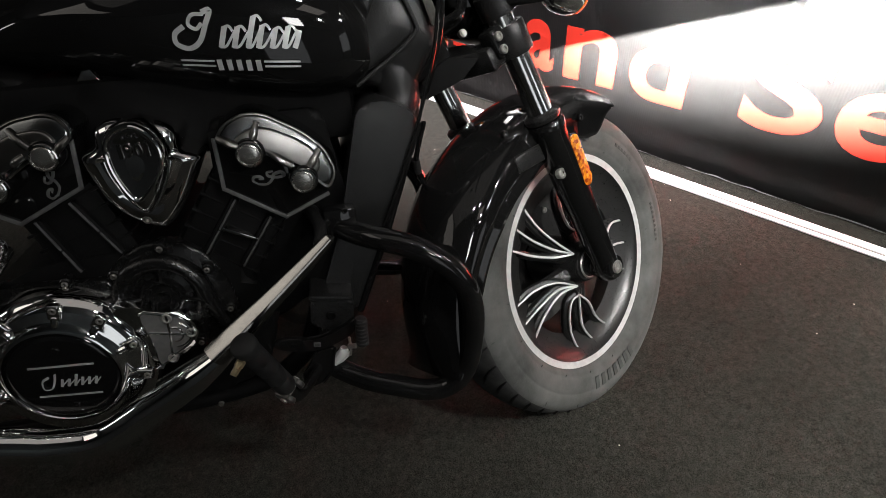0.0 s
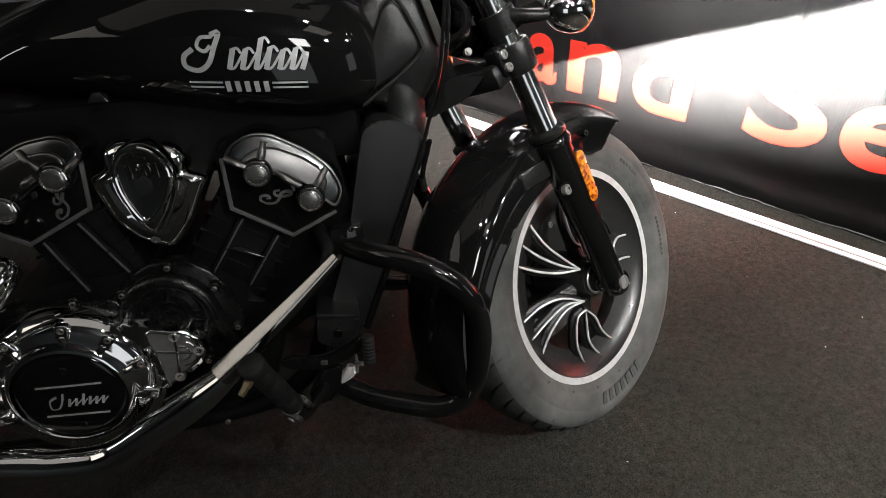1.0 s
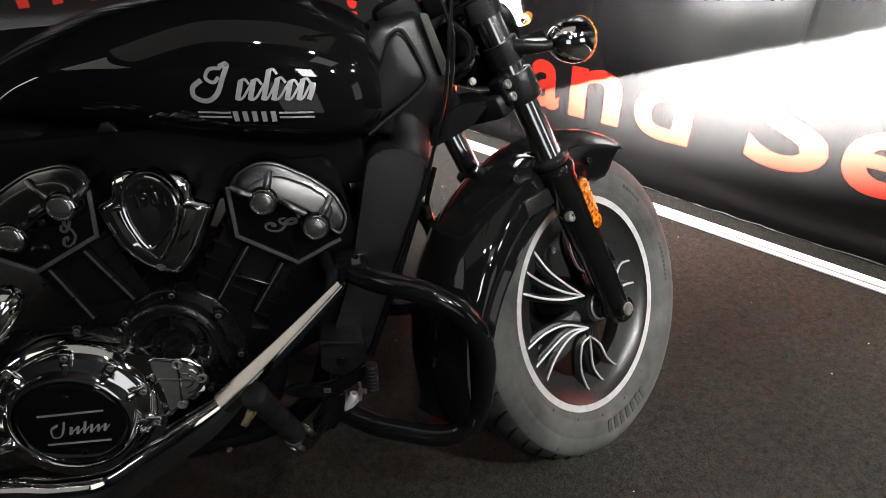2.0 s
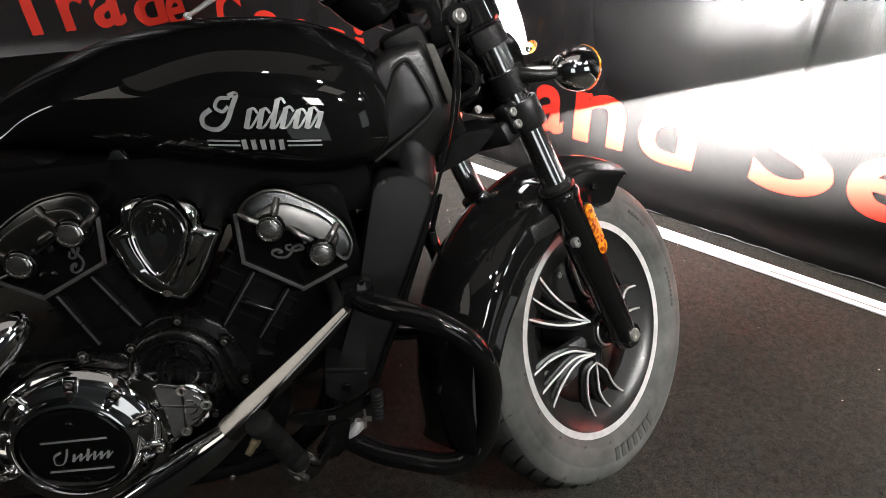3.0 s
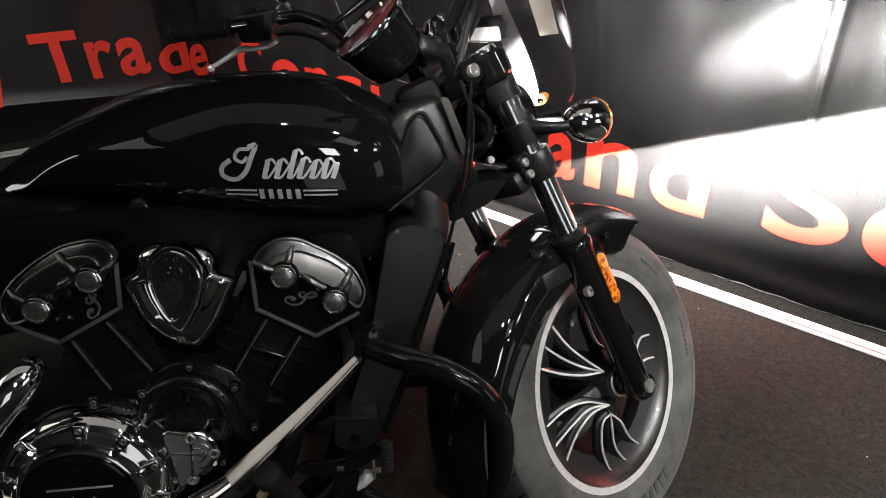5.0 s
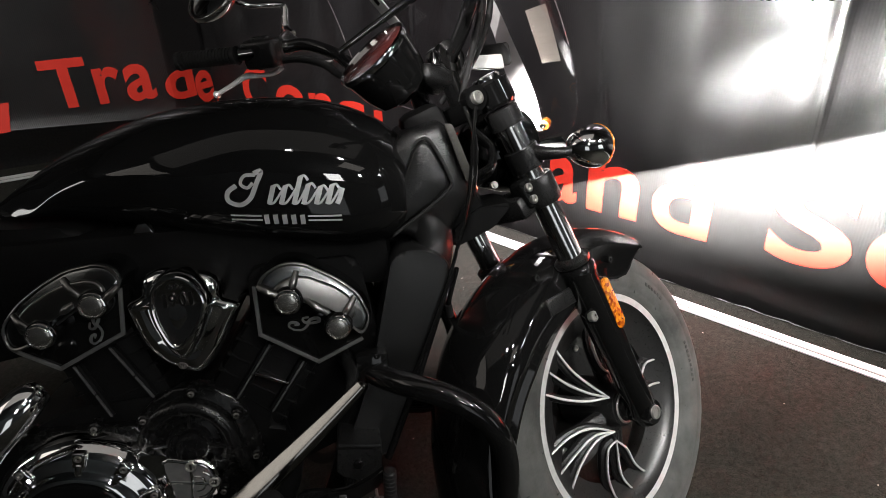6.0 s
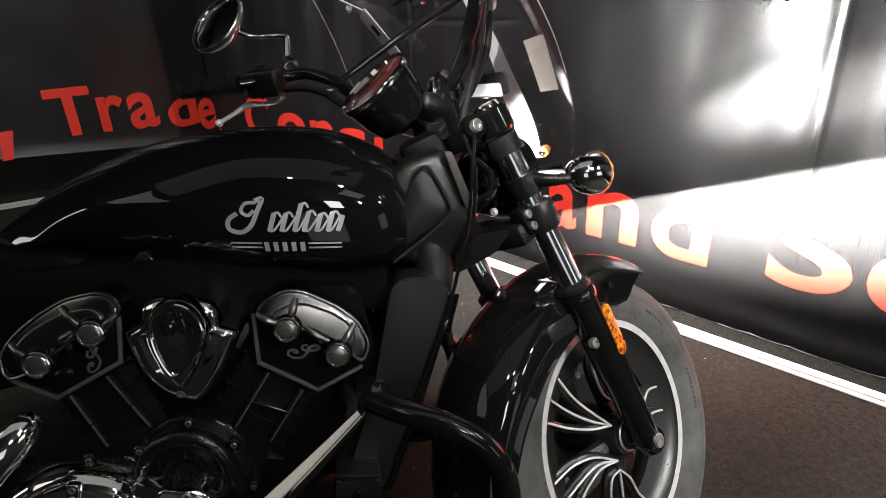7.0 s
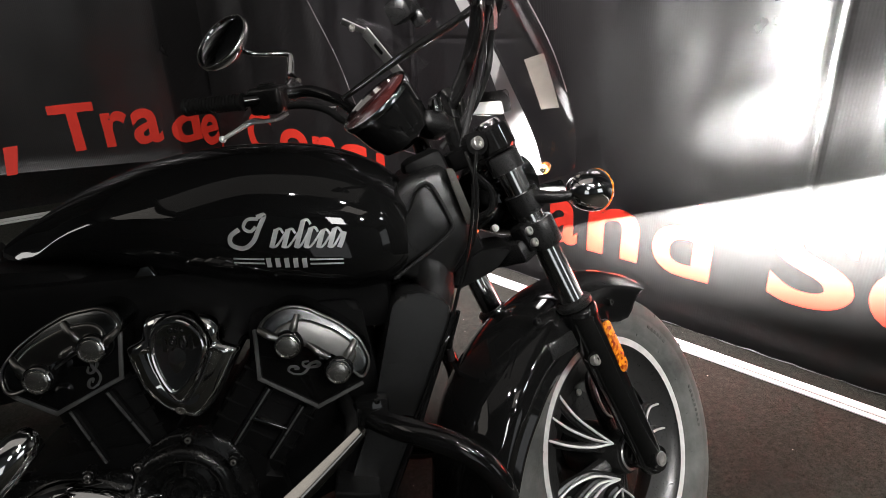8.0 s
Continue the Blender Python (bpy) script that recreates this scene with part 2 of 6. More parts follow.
# pale haze put into the material for glare on the screen
HAZE = clear("hazy_glare_acrylic", (0.86, 0.84, 0.84), 0.45, 1.2)
HAZE.node_tree.nodes["Principled BSDF"].inputs["Transmission Weight"].default_value = 0.45
HAZE.node_tree.nodes["Principled BSDF"].inputs["Alpha"].default_value = 0.62
PAPER = surface("aged_sticker_paper", (0.56, 0.50, 0.43), (0.64, 0.58, 0.50), (0.5, 0.7), scale=60, fine=300)


def acrylic():
    """Thin clear sheet: lets light straight through, with a gloss that grows at a slant."""
    m = bpy.data.materials.new("clear_acrylic")
    m.use_nodes = True
    tree = m.node_tree
    tree.nodes.remove(tree.nodes["Principled BSDF"])
    clear_part, gloss, mix, slant = (tree.nodes.new("ShaderNode" + k) for k in ("BsdfTransparent", "BsdfGlossy", "MixShader", "LayerWeight"))
    clear_part.inputs[0].default_value = (0.94, 0.94, 0.95, 1)
    gloss.inputs["Color"].default_value, gloss.inputs["Roughness"].default_value = (1, 1, 1, 1), 0.02
    slant.inputs["Blend"].default_value = 0.5
    f = ramp(tree, slant.outputs["Facing"], 0.45, 1.0, (0.025, 0.025, 0.025), (0.30, 0.30, 0.30))
    tree.links.new(f.outputs[0], mix.inputs[0])
    tree.links.new(clear_part.outputs[0], mix.inputs[1])
    tree.links.new(gloss.outputs[0], mix.inputs[2])
    tree.links.new(mix.outputs[0], tree.nodes["Material Output"].inputs["Surface"])
    return m


GLASS = acrylic()


def reflector():
    """Amber prism plastic: small facets, each one's catch of light put into its colour."""
    m, tree, p = principled("amber_reflector")
    co = tree.nodes.new("ShaderNodeTexCoord")
    cell = tree.nodes.new("ShaderNodeTexVoronoi")
    cell.inputs["Scale"].default_value = 170.0
    tree.links.new(co.outputs["Object"], cell.inputs["Vector"])
    c = ramp(tree, cell.outputs["Color"], 0.15, 0.8, (0.20, 0.026, 0.001), (0.75, 0.25, 0.008))
    tree.links.new(c.outputs[0], p.inputs["Base Color"])
    b = tree.nodes.new("ShaderNodeBump")
    b.inputs["Strength"].default_value, b.inputs["Distance"].default_value = 0.8, 0.002
    tree.links.new(cell.outputs["Distance"], b.inputs["Height"])
    tree.links.new(b.outputs[0], p.inputs["Normal"])
    p.inputs["Roughness"].default_value, p.inputs["Coat Weight"].default_value = 0.12, 1.0
    return m


AMBER = reflector()
MIRROR = surface("mirror_glass", (0.55, 0.55, 0.56), (0.58, 0.58, 0.58), (0.01, 0.02), metal=1.0, scale=5, fine=50)
# red base imitates a dark red reflection on the gauge glass
DIAL = surface("red_glare_face", (0.060, 0.014, 0.013), (0.10, 0.026, 0.024), (0.1, 0.2), scale=20, fine=200, coat=1.0)


# ---- mesh helpers ----
def part(name, bm, material, parent=None, label="", angle=35, kind=""):
    """Links a bmesh as one mesh object, under a thing or a part if one is given."""
    bmesh.ops.recalc_face_normals(bm, faces=bm.faces)
    me = bpy.data.meshes.new(name)
    bm.to_mesh(me)
    bm.free()
    for mat in material if isinstance(material, (list, tuple)) else [material]:
        me.materials.append(mat)
    me.shade_smooth()
    me.set_sharp_from_angle(angle=radians(angle))
    ob = new(name, me)
    if parent:
        ob.parent = parent
    return tagged(ob, label, kind=kind)


def thing(name, m, label, category, group="", kind=""):
    ob = new(name)
    ob.matrix_world = m
    return tagged(ob, label, category, group, kind)


def spline(pts, steps=8):
    """A smooth curve through the points."""
    p = [Vector(q) for q in pts]
    p = [2 * p[0] - p[1]] + p + [2 * p[-1] - p[-2]]
    out = []
    for i in range(1, len(p) - 2):
        for k in range(steps):
            t = k / steps
            a, b, c, d = p[i - 1:i + 3]
            out.append(0.5 * (2 * b + (c - a) * t + (2 * a - 5 * b + 4 * c - d) * t * t + (3 * b - a - 3 * c + d) * t ** 3))
    return out + [p[-2]]


def tube(bm, pts, radius, seg=14, smooth=6, mat=0, ends=True, flat=1.0):
    """A round bar along a smooth path; radius may be a list, one for each point."""
    path = spline(pts, smooth) if smooth else [Vector(q) for q in pts]
    n = len(path)
    rr = radius if isinstance(radius, (list, tuple)) else [radius] * len(pts)
    rings, up = [], None
    for i, q in enumerate(path):
        d = (path[min(i + 1, n - 1)] - path[max(i - 1, 0)]).normalized()
        if up is None:
            up = d.orthogonal().normalized()
        up = (up - d * up.dot(d)).normalized()
        side = d.cross(up)
        f = i / (n - 1) * (len(rr) - 1)
        k = min(int(f), len(rr) - 2) if len(rr) > 1 else 0
        r = rr[k] + (rr[min(k + 1, len(rr) - 1)] - rr[k]) * (f - k)
        rings.append([bm.verts.new(q + (up * math.cos(a) + side * math.sin(a) * flat) * r) for a in [2 * math.pi * j / seg for j in range(seg)]])
    for a, b in zip(rings, rings[1:]):
        for j in range(seg):
            bm.faces.new((a[j], a[(j + 1) % seg], b[(j + 1) % seg], b[j])).material_index = mat
    if ends:
        bm.faces.new(rings[0][::-1]).material_index = mat
        bm.faces.new(rings[-1]).material_index = mat
    return bm


def loft(bm, rings, closed=True, caps=True, mat=0):
    rows = [[bm.verts.new(q) for q in ring] for ring in rings]
    n = len(rows[0])
    for a, b in zip(rows, rows[1:]):
        for j in range(n if closed else n - 1):
            bm.faces.new((a[j], a[(j + 1) % n], b[(j + 1) % n], b[j])).material_index = mat
    if caps and closed:
        bm.faces.new(rows[0][::-1]).material_index = mat
        bm.faces.new(rows[-1]).material_index = mat
    return rows


def lathe(bm, profile, origin, axis, seg=48, mat=0, arc=None, close=False):
    """Turns a profile of (radius, height) round the axis through origin."""
    axis = Vector(axis).normalized()
    u = axis.orthogonal().normalized()
    v = axis.cross(u)
    rows = []
    for r, h in profile:
        rows.append([bm.verts.new(Vector(origin) + axis * h + (u * math.cos(a) + v * math.sin(a)) * max(r, 1e-5)) for a in [2 * math.pi * j / seg for j in range(seg)]])
    pairs = list(zip(rows, rows[1:])) + ([(rows[-1], rows[0])] if close else [])
    for a, b in pairs:
        for j in range(seg):
            bm.faces.new((a[j], a[(j + 1) % seg], b[(j + 1) % seg], b[j])).material_index = mat
    return bm


def prism(bm, outline, y0, y1, bevel=0.0, seg=2, mat=0):
    """A plate of the outline (x, z) between y0 and y1, with rounded rims."""
    a = [bm.verts.new((x, y0, z)) for x, z in outline]
    b = [bm.verts.new((x, y1, z)) for x, z in outline]
    n = len(a)
    fs = [bm.faces.new(a), bm.faces.new(b[::-1])]
    for j in range(n):
        fs.append(bm.faces.new((a[j], b[j], b[(j + 1) % n], a[(j + 1) % n])))
    for f in fs:
        f.material_index = mat
    if bevel:
        bmesh.ops.bevel(bm, geom=[e for f in fs[:2] for e in f.edges], offset=bevel, segments=seg, affect="EDGES", profile=0.5)
    return bm


def dome(bm, outline, y_back, y_face, rim, crown, mat=0):
    """A pillow-shaped cover of the outline: rounded rim, then a gently crowned face towards -y."""
    cx, cz = sum(x for x, z in outline) / len(outline), sum(z for x, z in outline) / len(outline)
    size = sum(math.hypot(x - cx, z - cz) for x, z in outline) / len(outline)
    rings = [(1.0, y_back)]
    for k in range(6):
        a = math.pi / 2 * k / 5
        rings.append((1 - rim / size * (1 - math.cos(a)), y_face + rim - rim * math.sin(a)))
    k0 = 1 - rim / size
    for f in (0.85, 0.65, 0.45, 0.25, 0.08):
        rings.append((k0 * f, y_face - crown * (1 - f * f)))
    loft(bm, [[(cx + (x - cx) * k, y, cz + (z - cz) * k) for x, z in outline] for k, y in rings], mat=mat)
    return bm


def smooth_outline(pts, steps=5):
    p = [Vector((x, 0, z)) for x, z in pts]
    n, out = len(p), []
    for i in range(n):
        a, b, c, d = p[i - 1], p[i], p[(i + 1) % n], p[(i + 2) % n]
        for k in range(steps):
            t = k / steps
            q = 0.5 * (2 * b + (c - a) * t + (2 * a - 5 * b + 4 * c - d) * t * t + (3 * b - a - 3 * c + d) * t ** 3)
            out.append((q.x, q.z))
    return out


def rounded(pts, r, steps=4):
    """The polygon with its corners rounded."""
    out, n = [], len(pts)
    for i in range(n):
        a, b, c = Vector(pts[i - 1]), Vector(pts[i]), Vector(pts[(i + 1) % n])
        u, v = (a - b), (c - b)
        k = min(r, u.length * 0.45, v.length * 0.45)
        p0, p2 = b + u.normalized() * k, b + v.normalized() * k
        for s in range(steps + 1):
            t = s / steps
            q = p0 * (1 - t) ** 2 + b * 2 * t * (1 - t) + p2 * t * t
            out.append((q.x, q.y))
    return out


def box(bm, m, sx, sy, sz, bevel=0.003, mat=0, seg=2):
    r = bmesh.ops.create_cube(bm, size=1, matrix=m @ Matrix.Diagonal((sx, sy, sz, 1)))
    vs = r["verts"]
    fs = {f for v in vs for f in v.link_faces}
    for f in fs:
        f.material_index = mat
    if bevel:
        bmesh.ops.bevel(bm, geom=list({e for f in fs for e in f.edges}), offset=bevel, segments=seg, affect="EDGES", profile=0.5)
    return bm


def bolt(bm, at, axis, r=0.006, h=0.005, mat=0):
    """A socket-head bolt with its recess."""
    lathe(bm, [(0, -0.004), (r, -0.004), (r, h - 0.001), (r - 0.001, h), (r * 0.5, h), (r * 0.5, h - 0.003), (0, h - 0.003)], at, axis, 14, mat)
    return bm


def between(a, b, width, height, bevel=0.002, mat=0, bm=None, up=(0, 1, 0)):
    """A bar of that section from a to b."""
    a, b = Vector(a), Vector(b)
    z = (b - a).normalized()
    y = (Vector(up) - z * Vector(up).dot(z)).normalized()
    x = y.cross(z)
    m = Matrix((x, y, z)).transposed().to_4x4()
    m.translation = (a + b) / 2
    return box(bm, m, width, height, (b - a).length, bevel, mat)


# ---- floor, stripes, walls ----
RW = Vector((0.7418, -0.6706, 0))        # along the long banner wall
RN = Vector((0.6706, 0.7418, 0))         # away from the viewer, through it
LW = Vector((0.843, 0.538, 0))
LN = Vector((-0.538, 0.843, 0))


def carpet_floor():
    bm = bmesh.new()
    n, half = 110, 6.0
    rows = [[bm.verts.new((-half + 2 * half * i / n, -half + 2 * half * j / n, 0.0012 * noise.noise((i * 0.7, j * 0.7, 0)) - 0.0012)) for i in range(n + 1)] for j in range(n + 1)]
    for a, b in zip(rows, rows[1:]):
        for i in range(n):
            bm.faces.new((a[i], a[i + 1], b[i + 1], b[i]))
    ob = part("floor", bm, CARPET)
    return tagged(ob, "worn dark brown-black carpet floor of a showroom", "floor", kind="structure")


carpet_floor()


def lint():
    """Pale crumbs and fluff scattered on the carpet."""
    rng = random.Random(4)
    bm = bmesh.new()
    for k in range(70):
        x, y = rng.uniform(-0.2, 2.2), rng.uniform(0.0, 2.0)
        r = rng.choice((0.0009, 0.0011, 0.0014, 0.0020))
        bmesh.ops.create_icosphere(bm, subdivisions=1, radius=r, matrix=Matrix.Translation((x, y, r * 0.6)) @ Matrix.Rotation(rng.uniform(0, 3), 4, "Z") @ Matrix.Diagonal((1, rng.uniform(0.4, 1), 0.6, 1)))
    ob = part("lint", bm, LABELPAPER)
    return tagged(ob, "pale lint crumbs scattered on the dark carpet", "lint", kind="stuff")


lint()


def floor_stripe(start, way, normal, length, width, label):
    """White edging in two runs with a dark groove between, laid on the carpet."""
    base = thing("floor_stripe", Matrix.Identity(4), label, "floor stripe", kind="structure")
    for k, (a, b, mat, h) in enumerate(((0.0, 0.56, STRIPE, 0.005), (0.56, 0.66, TRIMDARK, 0.003), (0.66, 1.0, STRIPE, 0.005))):
        bm = bmesh.new()
        c = Vector(start) + way * (length / 2) - normal * (width * (a + b) / 2)
        m = Matrix((way, -normal, Vector((0, 0, 1)))).transposed().to_4x4()
        m.translation = c + Vector((0, 0, h / 2))
        box(bm, m, length, width * (b - a) - 0.0005, h, 0.001)
        part(("stripe", "groove", "stripe")[k], bm, mat, base)


floor_stripe(RN * 1.793 + RW * -2.1, RW, RN, 5.6, 0.062, "white double edging stripe laid on the carpet along the banner")
floor_stripe(Vector((-2.862, 3.245, 0)) - LW * 1.6, LW, LN, 3.2, 0.12, "white double edging stripe on the carpet under the raised banner")


def wall(name, a, b, height, mat, label, thick=0.1, base=0.0):
    a, b = Vector((*a, 0)), Vector((*b, 0))
    d = (b - a)
    m = Matrix.Translation((a + b) / 2 + Vector((0, 0, base + height / 2))) @ Matrix.Rotation(math.atan2(d.y, d.x), 4, "Z")
    bm = bmesh.new()
    box(bm, m, d.length, thick, height, 0)
    return tagged(part(name, bm, mat), label, "wall", kind="structure")


wall("wall_north_east", (-2.2, 5.4), (5.2, -1.3), 2.9, WALLBLACK, "black painted wall behind the hanging banner")
wall("wall_north_west", (-4.6, 2.43), (-1.2, 4.6), 2.9, WALLBLACK, "black painted wall behind the raised banner")
wall("wall_south", (-4.6, -3.2), (5.2, -3.2), 2.9, ROOM, "plain grey wall behind the viewer")
wall("wall_west", (-4.5, -3.15), (-4.5, 2.1), 2.9, ROOM, "plain grey side wall")
wall("wall_east", (5.2, -3.2), (5.2, -1.2), 2.9, ROOM, "plain grey side wall")
bm = bmesh.new()
box(bm, Matrix.Translation((0, 0.6, 2.95)), 11, 9, 0.1, 0)
tagged(part("ceiling", bm, ROOM), "plain grey ceiling", "ceiling", kind="structure")

# plan line of the banner: raised left flap, a fold running back, then the long run to the right
PLAN = [Vector((-3.6, 1.45, 0)), Vector((-2.247, 2.647, 0)), Vector((-1.614, 3.207, 0)), Vector((-1.507, 3.514, 0)), Vector((-0.33, 2.83, 0)), Vector((3.3, -0.449, 0))]
FOOT = [0.47, 0.437, 0.36, 0.25, 0.0, 0.0]
LENS = [(b - a).length for a, b in zip(PLAN, PLAN[1:])]


def on_plan(s):
    """Place, direction and foot height at the length s along the banner."""
    for i, n in enumerate(LENS):
        if s <= n or i == len(LENS) - 1:
            t = s / n
            d = (PLAN[i + 1] - PLAN[i]).normalized()
            return PLAN[i].lerp(PLAN[i + 1], t), d, FOOT[i] + (FOOT[i + 1] - FOOT[i]) * t
        s -= n


def cloth_out(s):
    d = on_plan(s)[1]
    return Vector((d.y, -d.x, 0))


def cloth_point(s, z):
    """A point of the hanging cloth: slack folds that grow with height, a pressed crease, a rolled foot."""
    p, d, foot = on_plan(s)
    f = min(1.0, max(0.0, (z - foot) / 2.0))
    lift = 0.003 + 0.11 * f ** 1.1
    w = noise.noise((s * 2.4, z * 0.3, 0)) * lift + noise.noise((s * 6.5, z * 0.9, 3)) * 0.3 * lift
    w += noise.noise((s * 5.2, z * 0.35, 11)) * 0.060 * f ** 0.8 + noise.noise((s * 11.0, z * 0.5, 17)) * 0.007 * f
    w += noise.noise((s * 3.1 + z * 1.3, z * 0.8, 23)) * 0.035 * f + noise.noise((s * 14.0 - z * 2.0, z * 1.6, 31)) * 0.006 * f ** 0.6
    w += 0.006 * noise.noise((s * 1.5, z * 5.0, 7)) * math.exp(-((z - foot - 0.06) / 0.08) ** 2)
    w += 0.008 * math.exp(-((s - CREASE) / 0.010) ** 2) * min(1.0, max(0.0, (z - 0.45) * 4))
    w -= 0.007 * math.exp(-((s - FOLD) / 0.011) ** 2) * min(1.0, max(0.0, (z - 0.55) * 4))
    w -= 0.006 * math.exp(-((z - 0.985) / 0.010) ** 2) * math.exp(-((s - FOLD - 0.25) / 0.30) ** 4)
    if foot > 0.1:
        w += 0.02 * math.exp(-((z - foot) / 0.03) ** 2)
    return p + Vector((d.y, -d.x, 0)) * w + Vector((0, 0, z))


CREASE = sum(LENS[:4]) + 1.793
FOLD = sum(LENS[:4]) + 0.16


def banner_cloth():
    bm = bmesh.new()
    uv = bm.loops.layers.uv.new("cloth")
    total, rows_n = sum(LENS), 64
    stops = sorted(set([total * i / 300 for i in range(301)] + [sum(LENS[:k]) for k in range(1, 5)] + [CREASE + k * 0.006 for k in range(-5, 6)] + [FOLD + k * 0.006 for k in range(-5, 6)]))
    grid = []
    for s in stops:
        foot = on_plan(s)[2] + 0.004
        col = []
        levels = sorted([foot + (2.7 - foot) * (j / 53) ** 1.15 for j in range(54)] + [0.9851 + 0.0057 * k for k in range(-5, 6)])
        for z in levels:
            col.append((bm.verts.new(cloth_point(s, z)), s, z))
        grid.append(col)
    for a, b in zip(grid, grid[1:]):
        for j in range(rows_n):
            q = (a[j], b[j], b[j + 1], a[j + 1])
            f = bm.faces.new([v[0] for v in q])
            for loop, v in zip(f.loops, q):
                loop[uv].uv = (v[1], v[2])
    bmesh.ops.solidify(bm, geom=bm.faces[:], thickness=0.0015)
    ob = part("banner", bm, VINYL, angle=60)
    return tagged(ob, "black vinyl banner with red lettering hung round the corner", "banner")


BANNER = banner_cloth()


def banner_hem():
    """Ragged pale hem at the long run's foot, lightened where the edge catches light."""
    rng = random.Random(9)
    bm = bmesh.new()
    pts, sizes = [], []
    q = sum(LENS[:4]) + 0.05
    while q < sum(LENS) - 0.1:
        pts.append(cloth_point(q, 0.005) + cloth_out(q) * (0.004 + rng.uniform(-0.002, 0.004)) + Vector((0, 0, rng.uniform(-0.001, 0.0015))))
        sizes.append(rng.choice((0.0004, 0.0010, 0.0018, 0.0026)))
        q += rng.uniform(0.02, 0.09)
    tube(bm, pts, sizes, 6, 3)
    part("hem", bm, EDGE, BANNER, "ragged bottom hem, pale as if catching light")


banner_hem()


def letter(ch, size, bold):
    cu = bpy.data.curves.new("letter", "FONT")
    cu.body, cu.size, cu.extrude, cu.offset, cu.resolution_u = ch, size, 0.0008, bold, 6
    ob = bpy.data.objects.new("letter", cu)
    scene.collection.objects.link(ob)
    bpy.context.view_layer.update()
    me = bpy.data.meshes.new_from_object(ob.evaluated_get(bpy.context.evaluated_depsgraph_get()))
    bpy.data.objects.remove(ob)
    return me


def lettering(start, specs):
    """Letters on the cloth, each following its folds: character, from, to, foot, head."""
    for ch, s0, s1, z0, z1 in specs:
        bm = bmesh.new()
        if ch == ",":
            for z in (0.0, 0.0008):
                bm.faces.new([bm.verts.new((x, y, z)) for x, y in ((0, 0), (0.55, 0), (1, 1), (0.25, 1))])
        else:
            bm.from_mesh(letter(ch, 0.3, 0.0075))
        lo = [min(v.co[i] for v in bm.verts) for i in range(2)]
        hi = [max(v.co[i] for v in bm.verts) for i in range(2)]
        for v in bm.verts:
            v.co.x = start + s0 + (v.co.x - lo[0]) / (hi[0] - lo[0]) * (s1 - s0)
            v.co.y = z0 + (v.co.y - lo[1]) / (hi[1] - lo[1]) * (z1 - z0)
        for cut in np.arange(math.floor(start * 20) / 20, start + s1, 0.05):
            bmesh.ops.bisect_plane(bm, geom=bm.verts[:] + bm.edges[:] + bm.faces[:], plane_co=(cut, 0, 0), plane_no=(1, 0, 0))
        for fold in KNEES:
            bmesh.ops.bisect_plane(bm, geom=bm.verts[:] + bm.edges[:] + bm.faces[:], plane_co=(fold, 0, 0), plane_no=(1, 0, 0))
        for v in bm.verts:
            v.co = cloth_point(v.co.x, v.co.y) + cloth_out(v.co.x) * (0.002 + v.co.z)
        part("letter", bm, RED, BANNER)


KNEES = [sum(LENS[:k]) for k in range(1, len(LENS))]
A, B, C, D = KNEES
lettering(A, [(",", 0.02, 0.10, 0.43, 0.562), ("T", 0.257, 0.458, 0.492, 0.73), ("r", 0.478, 0.603, 0.487, 0.668), ("a", 0.619, 0.765, 0.474, 0.665), ("d", 0.812, 1.02, 0.44, 0.67)])
lettering(B, [("e", 0.177, 0.316, 0.385, 0.57)])
lettering(C, [(",", -0.012, 0.03, 0.31, 0.40), ("C", 0.267, 0.47, 0.335, 0.60), ("o", 0.525, 0.745, 0.315, 0.513), ("n", 0.782, 0.938, 0.295, 0.486), ("s", 0.975, 1.16, 0.265, 0.463), ("i", 1.21, 1.274, 0.235, 0.50)])
lettering(D, [("g", 0.12, 0.32, 0.15, 0.415), ("n", 0.41, 0.61, 0.21, 0.40), ("a", 0.905, 1.04, 0.203, 0.392), ("n", 1.088, 1.294, 0.205, 0.398), ("d", 1.345, 1.554, 0.203, 0.475), ("S", 1.73, 1.957, 0.209, 0.478), ("e", 1.99, 2.19, 0.205, 0.398), ("l", 2.25, 2.31, 0.205, 0.48), ("l", 2.36, 2.42, 0.205, 0.48)])


# ---- the motorcycle ----
BK = thing("motorcycle", BIKE, "black cruiser motorcycle with chrome trim leaning on its stand", "motorcycle")
RIGHT = (0, -1, 0)


def steered(bm):
    bm.transform(STEER)
    return bm


TANK_X = [-0.985, -0.965, -0.93, -0.88, -0.82, -0.75, -0.68, -0.61, -0.54, -0.485, -0.440, -0.402, -0.372, -0.348]
TANK_TOP = [0.806, 0.820, 0.842, 0.870, 0.896, 0.919, 0.931, 0.935, 0.932, 0.923, 0.907, 0.886, 0.860, 0.832]
TANK_LOW = [0.792, 0.788, 0.786, 0.780, 0.768, 0.752, 0.736, 0.722, 0.709, 0.700, 0.698, 0.706, 0.727, 0.760]
TANK_MID = [0.05, 0.06, 0.10, 0.40, 0.54, 0.57, 0.53, 0.46, 0.42, 0.40, 0.40, 0.40, 0.40, 0.40]
TANK_HALF = [0.010, 0.026, 0.048, 0.072, 0.098, 0.125, 0.145, 0.156, 0.158, 0.154, 0.146, 0.131, 0.106, 0.066]


